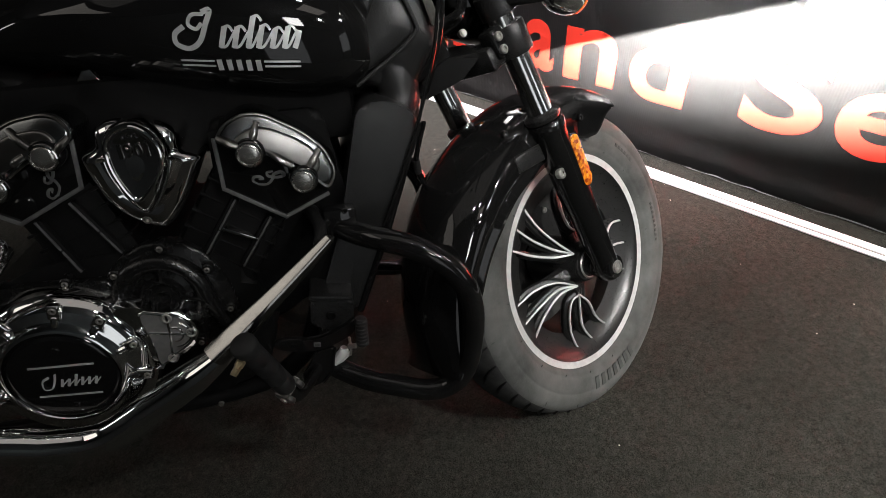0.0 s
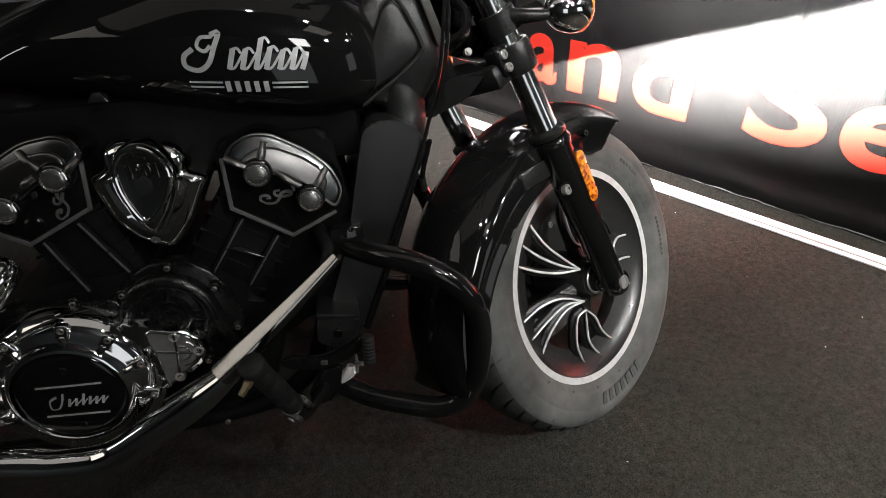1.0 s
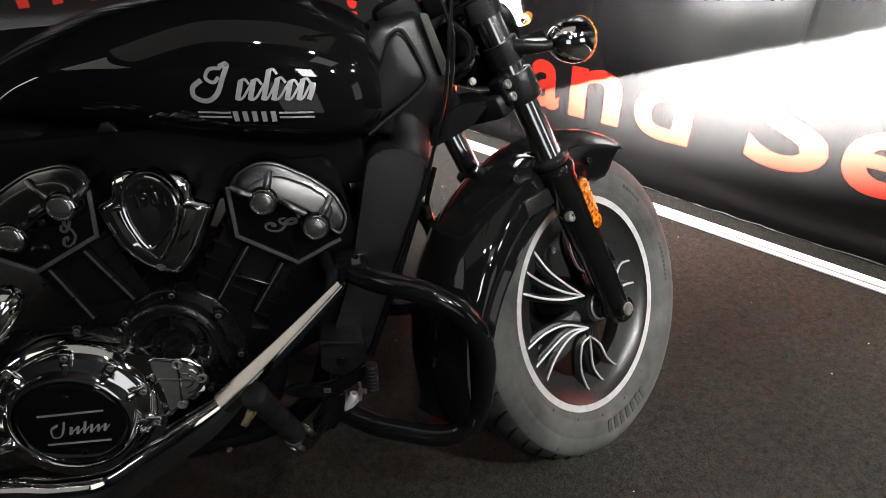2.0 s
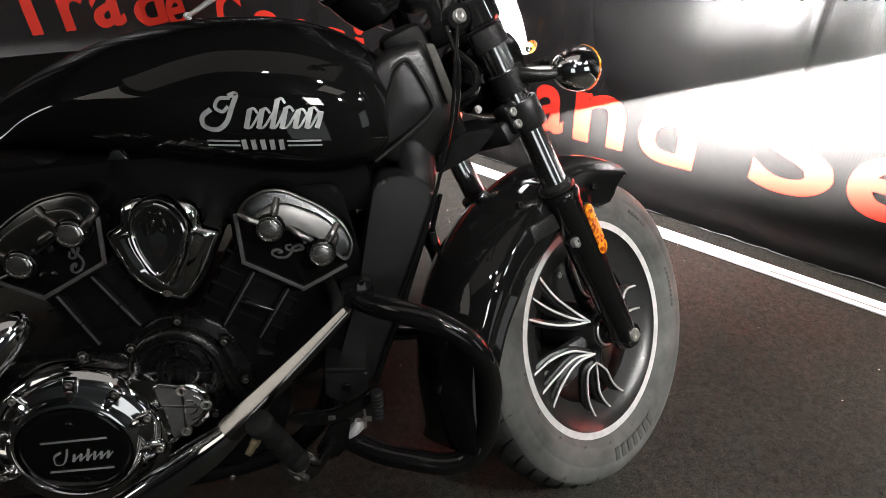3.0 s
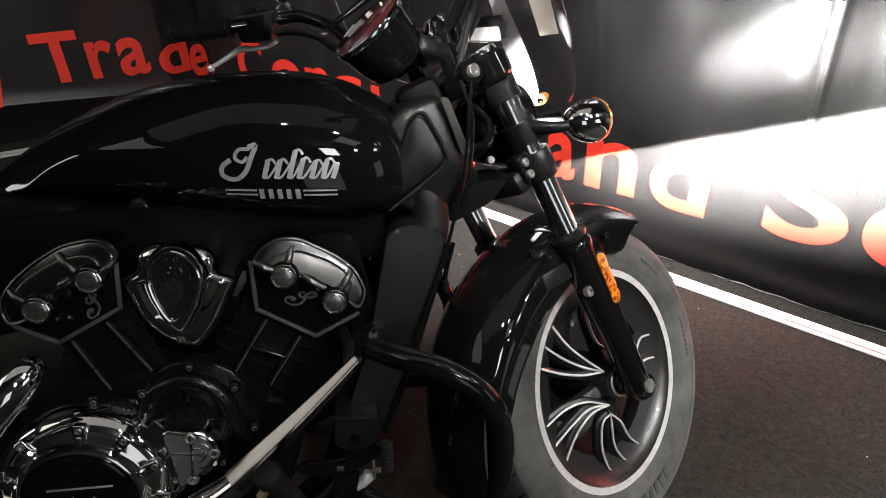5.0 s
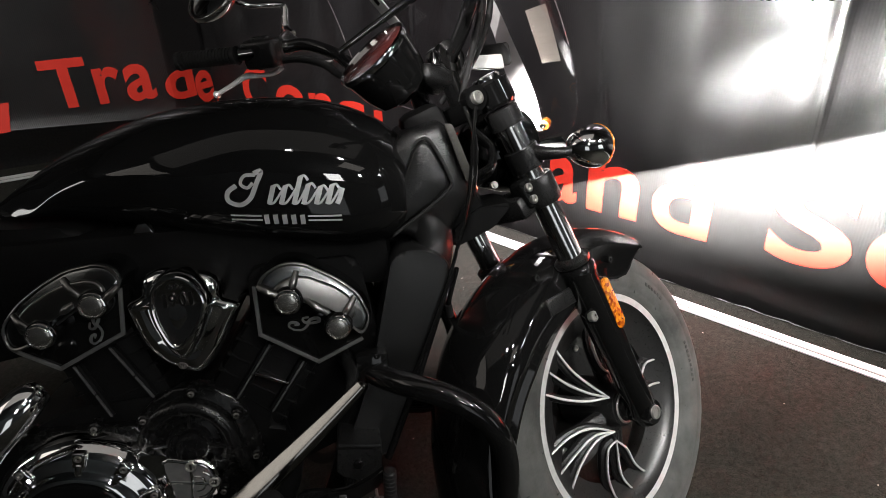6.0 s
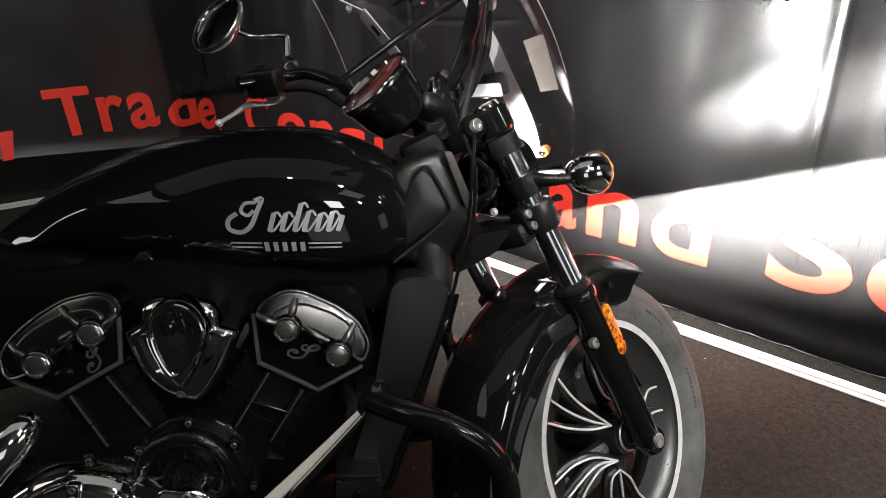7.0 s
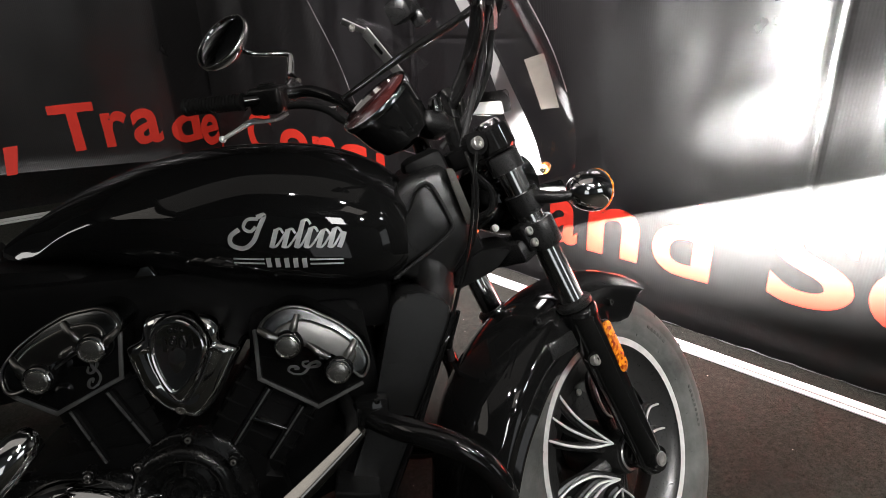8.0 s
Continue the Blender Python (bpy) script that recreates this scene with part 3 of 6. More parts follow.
def flow(x, xs, values):
    """A smooth curve through the values, by their slopes."""
    m = np.gradient(np.array(values), np.array(xs))
    i = min(max(int(np.searchsorted(xs, x)) - 1, 0), len(xs) - 2)
    h = xs[i + 1] - xs[i]
    t = min(1.0, max(0.0, (x - xs[i]) / h))
    return float(values[i] * (2 * t ** 3 - 3 * t ** 2 + 1) + m[i] * h * (t ** 3 - 2 * t ** 2 + t) + values[i + 1] * (3 * t ** 2 - 2 * t ** 3) + m[i + 1] * h * (t ** 3 - t ** 2))


def tank_section(x):
    """Top, foot, half width and crease height of the tank at that length, and how its upper half is drawn: a rounded
    shoulder in front, a sloping deck that meets the flank in a crease behind."""
    top, low, half, part_up = (flow(x, TANK_X, v) for v in (TANK_TOP, TANK_LOW, TANK_HALF, TANK_MID))
    w = min(1.0, max(0.0, (-0.58 - x) / 0.17))
    w = w * w * (3 - 2 * w)
    return top, low, half, low + (top - low) * part_up, 0.78 + 0.20 * w, 0.92 + 0.80 * w


def tank_ring(x, n=112):
    """A cross-section of the tank: shoulder or deck above, tucked in below."""
    top, low, half, mid, p, q = tank_section(x)
    out = []
    for i in range(n):
        a = 2 * math.pi * i / n
        c, s = math.cos(a), math.sin(a)
        y = half * math.copysign(abs(c) ** (p if s >= 0 else 0.78), c)
        if s >= 0:
            z = mid + (top - mid) * abs(s) ** q
        else:
            z = mid - (mid - low) * abs(s) ** 0.62
            y *= 1 - 0.22 * abs(s) ** 2
        out.append((x, y, z))
    return out


def flank(x, z, out=0.0):
    """The point of the tank's right flank at that length and height."""
    top, low, half, mid, p, q = tank_section(x)
    if z >= mid:
        s = min(1.0, ((z - mid) / (top - mid)) ** (1 / q))
        y = half * math.sqrt(max(0, 1 - s * s)) ** p
    else:
        s = min(1.0, ((mid - z) / (mid - low)) ** (1 / 0.62))
        y = half * math.sqrt(max(0, 1 - s * s)) ** 0.78 * (1 - 0.22 * s * s)
    return Vector((x, -y - out, z))


def fuel_tank():
    bm = bmesh.new()
    xs = [v.x for v in spline([(x, 0, 0) for x in TANK_X], 4)]
    loft(bm, [tank_ring(x) for x in xs])
    tank = part("fuel_tank", bm, GLOSS, BK, "glossy black teardrop fuel tank", 60)
    return tank


TANK = fuel_tank()


def on_flank(bm, pts, width, out=0.0026, thick=0.001):
    """A flat stroke of that width laid on the tank's flank along (x, z) points."""
    path = [(q.x, q.z) for q in spline([(x, 0, z) for x, z in pts], 5)]
    rows = []
    for i, p in enumerate(path):
        q, r = path[max(i - 1, 0)], path[min(i + 1, len(path) - 1)]
        n = Vector((q[1] - r[1], r[0] - q[0])).normalized() * width / 2
        rows.append((bm.verts.new(flank(p[0] + n.x, p[1] + n.y, out)), bm.verts.new(flank(p[0] - n.x, p[1] - n.y, out))))
    for a, b in zip(rows, rows[1:]):
        bm.faces.new((a[0], b[0], b[1], a[1]))


def tank_emblem():
    """Silver tank decal: a flowing mark, a row of bars and two pairs of fine lines."""
    def slope(x):
        return -0.098 * (x + 0.619)
    mark = []

    def stroke(pts, width):
        bm = bmesh.new()
        on_flank(bm, pts, width)
        mark.append(part("emblem_stroke", bm, SILVER, TANK, "silver flowing maker's mark" if not mark else ""))
    stroke([(-0.580, 0.838), (-0.594, 0.838), (-0.600, 0.828), (-0.592, 0.822), (-0.584, 0.828)], 0.0045)
    stroke([(-0.606, 0.826), (-0.618, 0.818), (-0.6185, 0.806), (-0.604, 0.800), (-0.590, 0.808), (-0.580, 0.826), (-0.572, 0.842), (-0.582, 0.840)], 0.0062)
    # a slanting zigzag of broad downstrokes and fine upstrokes
    x = -0.567
    for k, (h, w) in enumerate(((0.024, 0.0155), (0.024, 0.0165), (0.036, 0.0125), (0.026, 0.0165), (0.023, 0.0150), (0.025, 0.0130))):
        z0 = 0.803 + slope(x)
        stroke([(x, z0), (x + h * 0.18, z0 + h * 0.5), (x + h * 0.36, z0 + h)], 0.0066)
        stroke([(x - 0.001, z0 + 0.001), (x + w * 0.45, z0 + 0.002), (x + w + 0.006, z0 + 0.020)], 0.0030)
        stroke([(x + h * 0.30, z0 + h - 0.001), (x + h * 0.36 + 0.005, z0 + h + 0.0005), (x + h * 0.36 + 0.009, z0 + h - 0.006)], 0.0034)
        x += w
    stroke([(x, 0.803 + slope(x)), (x + 0.005, 0.813 + slope(x)), (x + 0.009, 0.824 + slope(x))], 0.0066)
    for k in range(5):
        x = -0.5735 + k * 0.0118
        bm = bmesh.new()
        on_flank(bm, [(x, 0.7745 + slope(x)), (x, 0.7885 + slope(x))], 0.0065)
        part("emblem_bar", bm, SILVER, TANK)
    for a, b in ((-0.620, -0.579), (-0.519, -0.474)):
        for dz in (0.0, -0.0062):
            bm = bmesh.new()
            on_flank(bm, [(a, 0.7865 + slope(a) + dz), ((a + b) / 2, 0.7865 + slope((a + b) / 2) + dz), (b, 0.7865 + slope(b) + dz)], 0.0026)
            part("emblem_line", bm, SILVER, TANK)


tank_emblem()


def front_wheel():
    bm = bmesh.new()
    lathe(bm, [(0.150, 0.020), (0.172, 0.028), (0.186, 0.034), (0.199, 0.044), (0.203, 0.050), (0.219, 0.052), (0.221, 0.047), (0.205, 0.040), (0.196, 0.0), (0.205, -0.040), (0.221, -0.047), (0.219, -0.052), (0.2, -0.048), (0.18, -0.03), (0.160, 0.0)], (0, 0, 0), RIGHT, 96, close=True)
    for f in bm.faces:
        c = f.calc_center_median()
        f.material_index = 0 if math.hypot(c.x, c.z) > 0.201 else 1
    rim = part("front_wheel", steered(bm), [MACHINED, RIMGREY], BK, "cast black wheel with machined silver rim and rib edges", 40)
    bm = bmesh.new()
    prof = [(0.214, 0.050), (0.222, 0.056), (0.228, 0.060), (0.231, 0.0605), (0.233, 0.0625), (0.245, 0.0655), (0.262, 0.0675), (0.264, 0.0668), (0.266, 0.0675), (0.276, 0.067), (0.287, 0.064), (0.297, 0.057), (0.304, 0.044), (0.3095, 0.030), (0.3125, 0.014), (0.3132, 0.0)]
    prof = prof + [(r, -h) for r, h in prof[-2::-1]]
    lathe(bm, prof, (0, 0, 0), RIGHT, 160)
    for f in bm.faces:
        c = f.calc_center_median()
        f.material_index = 1 if math.hypot(c.x, c.z) > 0.300 else 0
    tyre = part("tyre", steered(bm), [TYRE, TREAD], rim, "dusty grey tyre with grooved tread", 50)
    # tread grooves: slanted dark cuts round the shoulder
    for k in range(44):
        a = radians(360 / 44 * k)
        bm = bmesh.new()
        pts = []
        for t in (0, 0.33, 0.66, 1):
            h = 0.056 - 0.050 * t
            r = float(np.interp(h, [0.0, 0.014, 0.030, 0.044, 0.057], [0.3132, 0.3125, 0.3095, 0.304, 0.297])) + 0.0006
            b = a + radians(9) * t ** 1.3
            pts.append((r * math.cos(b), -h, r * math.sin(b)))
        tube(bm, pts, [0.0014, 0.0036, 0.0042, 0.0015], 6, 3, flat=0.6)
        part("tread_groove", steered(bm), RUBBER, rim)
    # raised sidewall marks, drawn as plain bars
    for a0, n, r0, r1, step in ((-124, 7, 0.240, 0.266, 4.8), (50, 5, 0.240, 0.267, 5.6), (62, 3, 0.270, 0.275, 3.2), (14, 6, 0.250, 0.256, 2.6), (-34, 9, 0.250, 0.256, 2.4)):
        for k in range(n):
            a = radians(a0 + k * step)
            w = radians(step * 0.27)
            bm = bmesh.new()
            q = [Vector((r * math.cos(b), -0.0672, r * math.sin(b))) for r, b in ((r0, a - w), (r0, a + w), (r1, a + w * 1.05), (r1, a - w * 1.05))]
            low = [bm.verts.new(p) for p in q]
            top = [bm.verts.new(p + Vector((0, -0.0012, 0))) for p in q]
            bm.faces.new(top)
            for i in range(4):
                bm.faces.new((low[i], low[(i + 1) % 4], top[(i + 1) % 4], top[i]))
            part("sidewall_mark", steered(bm), TYREMARK, rim)
    # short moulded ticks round the bead and shoulder
    for k in range(36):
        a = radians(10 * k + 3)
        bm = bmesh.new()
        r0, r1, h = (0.226, 0.231, 0.0612) if k % 2 else (0.284, 0.292, 0.0640)
        tube(bm, [Vector((r0 * math.cos(a), -h, r0 * math.sin(a))), Vector((r1 * math.cos(a), -h + 0.001, r1 * math.sin(a)))], 0.0011, 6, 0)
        part("sidewall_tick", steered(bm), TYREMARK, rim)
    bm = bmesh.new()
    lathe(bm, [(0.0, 0.078), (0.018, 0.078), (0.020, 0.072), (0.032, 0.072), (0.034, 0.068), (0.037, 0.067), (0.042, 0.050), (0.052, 0.02), (0.052, -0.05), (0, -0.05)], (0, 0, 0), RIGHT, 40)
    hub = part("hub", steered(bm), SATIN, rim)
    bm = bmesh.new()
    lathe(bm, [(0.027, 0.0725), (0.0295, 0.0745), (0.032, 0.0725), (0.0295, 0.070)], (0, 0, 0), RIGHT, 40, close=True)
    part("hub_ring", steered(bm), BOLT, rim)
    for r0, root, ribs in SPOKES:
        bm = bmesh.new()
        a0 = ribs[1][1]
        for line in ribs:
            back, face = [], []
            for r, deg in zip((r0, 0.088, 0.134, 0.172, 0.186), (root, line[0], line[1], line[1] + (line[2] - line[1]) * 0.7, line[2])):
                a = radians(deg)
                h = 0.068 - 0.040 * max(0.0, (r - 0.045) / 0.145) ** 0.7
                back.append((r * math.cos(a), -(h - 0.013), r * math.sin(a)))
                face.append((r * math.cos(a), -h - 0.0005, r * math.sin(a)))
            tube(bm, back, [0.009, 0.008, 0.007], 8, 6, 0, True, 1.0)
            tube(bm, face, [0.0018, 0.0025, 0.0025, 0.0023, 0.0020], 8, 6, 1, True)
        # dark web behind the three ribs
        hub, rim_pts = Vector((0.03 * math.cos(radians(a0)), -0.036, 0.03 * math.sin(radians(a0)))), []
        for d in (-11, 0, 11):
            rim_pts.append(Vector((0.10 * math.cos(radians(a0 + d)), -0.026, 0.10 * math.sin(radians(a0 + d)))))
        for p in rim_pts:
            tube(bm, [hub, p], [0.016, 0.010], 8, 0, 0, True)
        part("spoke", steered(bm), [SATIN, MACHINED], rim)
    bm = bmesh.new()
    lathe(bm, [(0.100, 0.002), (0.149, 0.002), (0.149, -0.002), (0.100, -0.002)], (0, 0.072, 0), RIGHT, 64, close=True)
    part("brake_disc", steered(bm), DISC, rim, "drilled steel brake disc")
    bm = bmesh.new()
    lathe(bm, [(0.04, 0.002), (0.112, 0.003), (0.112, -0.003), (0.04, -0.004)], (0, 0.069, 0), RIGHT, 48, close=True)
    for k in range(10):
        a = radians(36 * k)
        bolt(bm, (0.106 * math.cos(a), 0.066, 0.106 * math.sin(a)), RIGHT, 0.007, 0.004, 1)
    part("disc_carrier", steered(bm), [RIMGREY, BOLT], rim)
    return rim


# each spoke: root radius and angle, then three ribs by their angles on the way out
SPOKES = ((0.048, 115, ((110, 107, 101), (119.5, 118.5, 115), (129, 130, 128))),
          (0.053, 197, ((162, 158.5, 162.5), (172.5, 173.5, 176), (180, 183, 190))),
          (0.066, 214, ((206, 219, 235), (225, 236, 251), (244, 256, 267))),
          (0.058, 325, ((344, 350, 343), (331, 330, 327), (318, 312, 308))),
          (0.068, 70, ((79, 73, 58), (67, 60, 44), (57, 48, 32))))
front_wheel()


def fender_edge(a):
    return float(np.interp(a, [38.5, 39, 39.8, 41.5, 44.3, 50.8, 59, 98, 113, 128, 142, 156, 160, 162.5, 164], [0.310, 0.302, 0.291, 0.2725, 0.256, 0.2465, 0.247, 0.252, 0.268, 0.284, 0.300, 0.322, 0.336, 0.356, 0.376]))


def front_fender():
    bm = bmesh.new()
    rings = []
    for i in range(81):
        t = i / 80
        a = 38.5 + 125.5 * t ** 1.25
        crown = float(np.interp(a, [85, 104, 116, 130, 145, 160], [0.352, 0.361, 0.370, 0.374, 0.385, 0.391]))
        edge = fender_edge(a)
        half = 0.089 - 0.022 * min(1.0, max(0.0, (a - 122) / 36))
        lip = min(1.0, max(0.0, (a - 58) / 30))
        wide = crown - edge
        low = min(0.002 + 0.020 * lip, wide * 0.25)
        bulge = 0.007 * lip
        tuck = 0.016 * (1 - lip)
        shoulder = edge + wide * 0.62
        if a < 75:
            shoulder = min(shoulder, 0.3125)
        prof = [(edge - 0.003, half - tuck + 0.001 * lip), (edge - 0.002, half - tuck + 0.0035 * lip), (edge + low * 0.2, half - tuck + 0.005 * lip), (edge + low * 0.5, half - tuck + 0.0035 * lip), (edge + low * 0.8, half - tuck + 0.002 * lip)]
        for k in (0.25, 0.34, 0.43, 0.52):
            prof.append((edge + (shoulder - edge) * k / 0.62, half - tuck * (1 - k / 0.55) + bulge * math.sin(math.pi * (k - 0.12) / 0.5)))
        # crease along the flank, then a rounded crown
        for k in range(9):
            p = radians(24 + 66 * k / 8)
            prof.append((shoulder + (crown - shoulder) * (math.sin(p) - 0.4067) / 0.5933, half * math.cos(p) / 0.9135 if k < 8 else 0))
        prof = prof + [(r, -h) for r, h in prof[-2::-1]]
        rings.append([(r * math.cos(radians(a)), -h, r * math.sin(radians(a))) for r, h in prof])
    loft(bm, rings, closed=False, caps=False)
    bmesh.ops.recalc_face_normals(bm, faces=bm.faces)
    bmesh.ops.solidify(bm, geom=bm.faces[:], thickness=0.003)
    fender = part("front_fender", steered(bm), GLOSS, BK, "glossy black valanced front fender", 24)
    for q in ((0.141, -0.089, 0.245), (-0.037, -0.089, 0.345), (-0.106, -0.089, 0.258)):
        bm = bmesh.new()
        bolt(bm, q, RIGHT, 0.0065, 0.004)
        part("fender_bolt", steered(bm), TUBEBLACK, fender)
    bm = bmesh.new()
    between((0.035, -0.096, 0.262), (-0.055, -0.094, 0.292), 0.030, 0.008, 0.003, 0, bm)
    part("fender_bracket", steered(bm), SATIN, fender)
    return fender


front_fender()


def fork():
    for side in (-1, 1):
        y = 0.103 * side
        low, top = Vector((0.000, y, -0.045)), Vector((0.082, y, 0.64))
        d = (top - low).normalized()

        def at(z):
            return low + (top - low) * ((z + 0.045) / 0.685)
        bm = bmesh.new()
        lathe(bm, [(0.0, 0.008), (0.017, 0.009), (0.024, 0.017), (0.0265, 0.04), (0.0265, 0.12), (0.0275, 0.17), (0.0305, 0.205), (0.031, 0.335), (0.0335, 0.340), (0.034, 0.346), (0.034, 0.352), (0.031, 0.358), (0.0225, 0.360)], low, d, 36)
        q = low + Vector((0.002, 0, 0.037))
        lathe(bm, [(0.0, 0.026), (0.019, 0.026), (0.0225, 0.022), (0.0235, 0.0), (0.022, -0.024), (0, -0.026)], q, (0, 1, 0), 28)
        leg = part("fork_leg", steered(bm), GLOSS, BK, "black lower fork leg with rounded axle clamp")
        bm = bmesh.new()
        tube(bm, [at(0.30), at(0.60)], 0.0215, 32, 0)
        part("stanchion", steered(bm), FORKCHROME, leg, "chrome fork tube")
        bm = bmesh.new()
        lathe(bm, [(0.0225, 0.0), (0.030, 0.0), (0.032, 0.004), (0.032, 0.010), (0.027, 0.014), (0.0225, 0.016)], at(0.313), d, 32)
        part("dust_seal", steered(bm), SATIN, leg)
        bm = bmesh.new()
        lathe(bm, [(0.0, 0.0005), (0.0075, 0.0005), (0.0085, 0.003), (0.0120, 0.003), (0.0130, 0.0015), (0.0130, -0.01)], q + Vector((0, 0.026 * side, 0)), (0, side, 0), 6 if side > 0 else 24)
        part("axle_nut", steered(bm), BOLT, leg)
        # amber reflector in its black frame
        lo, hi = Vector((0.036, 0.133 * side, 0.170)), Vector((0.056, 0.133 * side, 0.266))
        for w, o, mat, nm in ((0.0145, 0.0, SATIN, "reflector_frame"), (0.0120, 0.004, AMBER, "reflector")):
            bm = bmesh.new()
            u, ax = (hi - lo), (hi - lo).normalized()
            pts = []
            for i in range(24):
                a = 2 * math.pi * i / 24
                e = hi if math.sin(a) > 0 else lo
                e = e - ax * 0.012 * (1 if math.sin(a) > 0 else -1)
                p = e + ax * math.sin(a) * w + Vector((1, 0, -u.x / u.z)).normalized() * math.cos(a) * w
                pts.append((p.x, p.z))
            y0 = 0.131 * side + o * side
            prism(bm, pts, y0, y0 - 0.012 * side, 0.002)
            part(nm, steered(bm), mat, leg, "amber plastic reflector" if nm == "reflector" else "")
        bm = bmesh.new()
        bolt(bm, (0.003, 0.1165 * side, 0.225), (0, side, 0), 0.0095, 0.006)
        part("clamp_bolt", steered(bm), BOLT, leg)
        bm = bmesh.new()
        tube(bm, [(0.018, 0.095 * side, 0.222), (0.003, 0.1165 * side, 0.225)], 0.0135, 16, 0)
        part("fender_lug", steered(bm), GLOSS, leg)
    axis = Vector((0.082, 0, 0.685)).normalized()
    bm = bmesh.new()
    for y in (-0.103, 0.103):
        lathe(bm, [(0.022, -0.026), (0.028, -0.024), (0.0295, -0.021), (0.0295, 0.021), (0.028, 0.025), (0.022, 0.025)], (0.064, y, 0.455), axis, 32)
    box(bm, Matrix.Translation((0.028, 0, 0.452)) @ Matrix.Rotation(radians(5), 4, "Y"), 0.055, 0.21, 0.040, 0.010)
    lower = part("lower_triple_clamp", steered(bm), SATIN, BK, "black lower fork clamp")
    bm = bmesh.new()
    box(bm, Matrix.Translation((0.034, -0.098, 0.468)) @ Matrix.Rotation(radians(5), 4, "Y"), 0.034, 0.034, 0.050, 0.008, seg=3)
    part("clamp_lug", steered(bm), GLOSS, lower)
    for z in (0.479, 0.458):
        bm = bmesh.new()
        bolt(bm, (0.026 + (z - 0.458) * 0.12, -0.116, z), RIGHT, 0.0075, 0.004)
        part("clamp_bolt", steered(bm), BOLT, lower)
    bm = bmesh.new()
    for y in (-0.103, 0.103):
        lathe(bm, [(0.0, 0.030), (0.012, 0.030), (0.0215, 0.027), (0.024, 0.022), (0.030, 0.022), (0.033, 0.018), (0.033, -0.016), (0.030, -0.020), (0.022, -0.020)], (0.080, y, 0.630), axis, 32)
    box(bm, Matrix.Translation((0.045, 0, 0.632)) @ Matrix.Rotation(radians(5), 4, "Y"), 0.05, 0.21, 0.034, 0.010)
    tube(bm, [(0.03, -0.118, 0.645), (0.035, -0.10, 0.645)], 0.019, 20, 0)
    upper = part("upper_triple_clamp", steered(bm), GLOSS, BK, "glossy black upper fork clamp")
    bm = bmesh.new()
    bolt(bm, (0.030, -0.118, 0.645), RIGHT, 0.0105, 0.006)
    part("clamp_bolt", steered(bm), BOLT, upper)
    for y in (-0.103, 0.103):
        bm = bmesh.new()
        lathe(bm, [(0.0235, 0.020), (0.0235, 0.027), (0.021, 0.031), (0.009, 0.032), (0.008, 0.029), (0, 0.029)], (0.080, y, 0.630), axis, 32)
        part("fork_cap", steered(bm), CHROME, upper, "chrome fork top cap")
        bm = bmesh.new()
        lathe(bm, [(0.022, -0.016), (0.028, -0.016), (0.029, 0.014), (0.022, 0.016)], (0.076, y, 0.590), axis, 28)
        part("fork_collar", steered(bm), SATIN, BK)


fork()


def turn_signals():
    for s in (-1, 1):
        bm = bmesh.new()
        lathe(bm, [(0.022, -0.018), (0.029, -0.018), (0.030, 0.0), (0.029, 0.018), (0.022, 0.018)], (0.069, 0.103 * s, 0.515), (0.087, 0, 1), 28)
        tube(bm, [(0.072, 0.12 * s, 0.518), (0.082, 0.15 * s, 0.503), (0.10, 0.168 * s, 0.490)], [0.014, 0.010, 0.008], 16, 5)
        stalk = part("signal_stalk", steered(bm), SATIN, BK)
        d = Vector((0.86, 0.0, -0.51))
        bm = bmesh.new()
        lathe(bm, [(0.0, -0.042), (0.010, -0.040), (0.022, -0.030), (0.031, -0.014), (0.0355, 0.004), (0.0365, 0.016), (0.036, 0.020), (0.033, 0.021)], (0.138, 0.172 * s, 0.476), d, 40)
        part("signal_shell", steered(bm), CHROME, stalk, "chrome bullet turn signal")
        bm = bmesh.new()
        lathe(bm, [(0.0355, 0.017), (0.0372, 0.0195), (0.0365, 0.024), (0.030, 0.033), (0.014, 0.038), (0, 0.039)], (0.138, 0.172 * s, 0.476), d, 36)
        part("signal_lens", steered(bm), AMBER, stalk, "amber turn signal lens")


turn_signals()


def headlight():
    d = Vector((0.852, 0.0, -0.523))
    bm = bmesh.new()
    lathe(bm, [(0, -0.062), (0.03, -0.059), (0.054, -0.044), (0.068, -0.020), (0.075, 0.012), (0.078, 0.03), (0.078, 0.045), (0.074, 0.048), (0.070, 0.040), (0.060, 0.01), (0.03, -0.03), (0, -0.04)], (0.112, 0, 0.534), d, 48)
    shell = part("headlight", steered(bm), GLOSS, BK, "round glossy black headlight shell, lamp switched on")
    # the shade that gives the low beam its sharp upper edge
    bm = bmesh.new()
    box(bm, Matrix.Translation(BULB + Vector((0.05, 0, -0.0307 + 0.010))) @ Matrix.Rotation(math.atan(0.071), 4, "X"), 0.001, 0.15, 0.020, 0)
    part("beam_shade", steered(bm), SOOT, shell)
    bm = bmesh.new()
    tube(bm, [(0.07, 0, 0.49), (0.08, 0, 0.53)], 0.02, 14, 0)
    part("headlight_mount", steered(bm), SATIN, shell)


headlight()


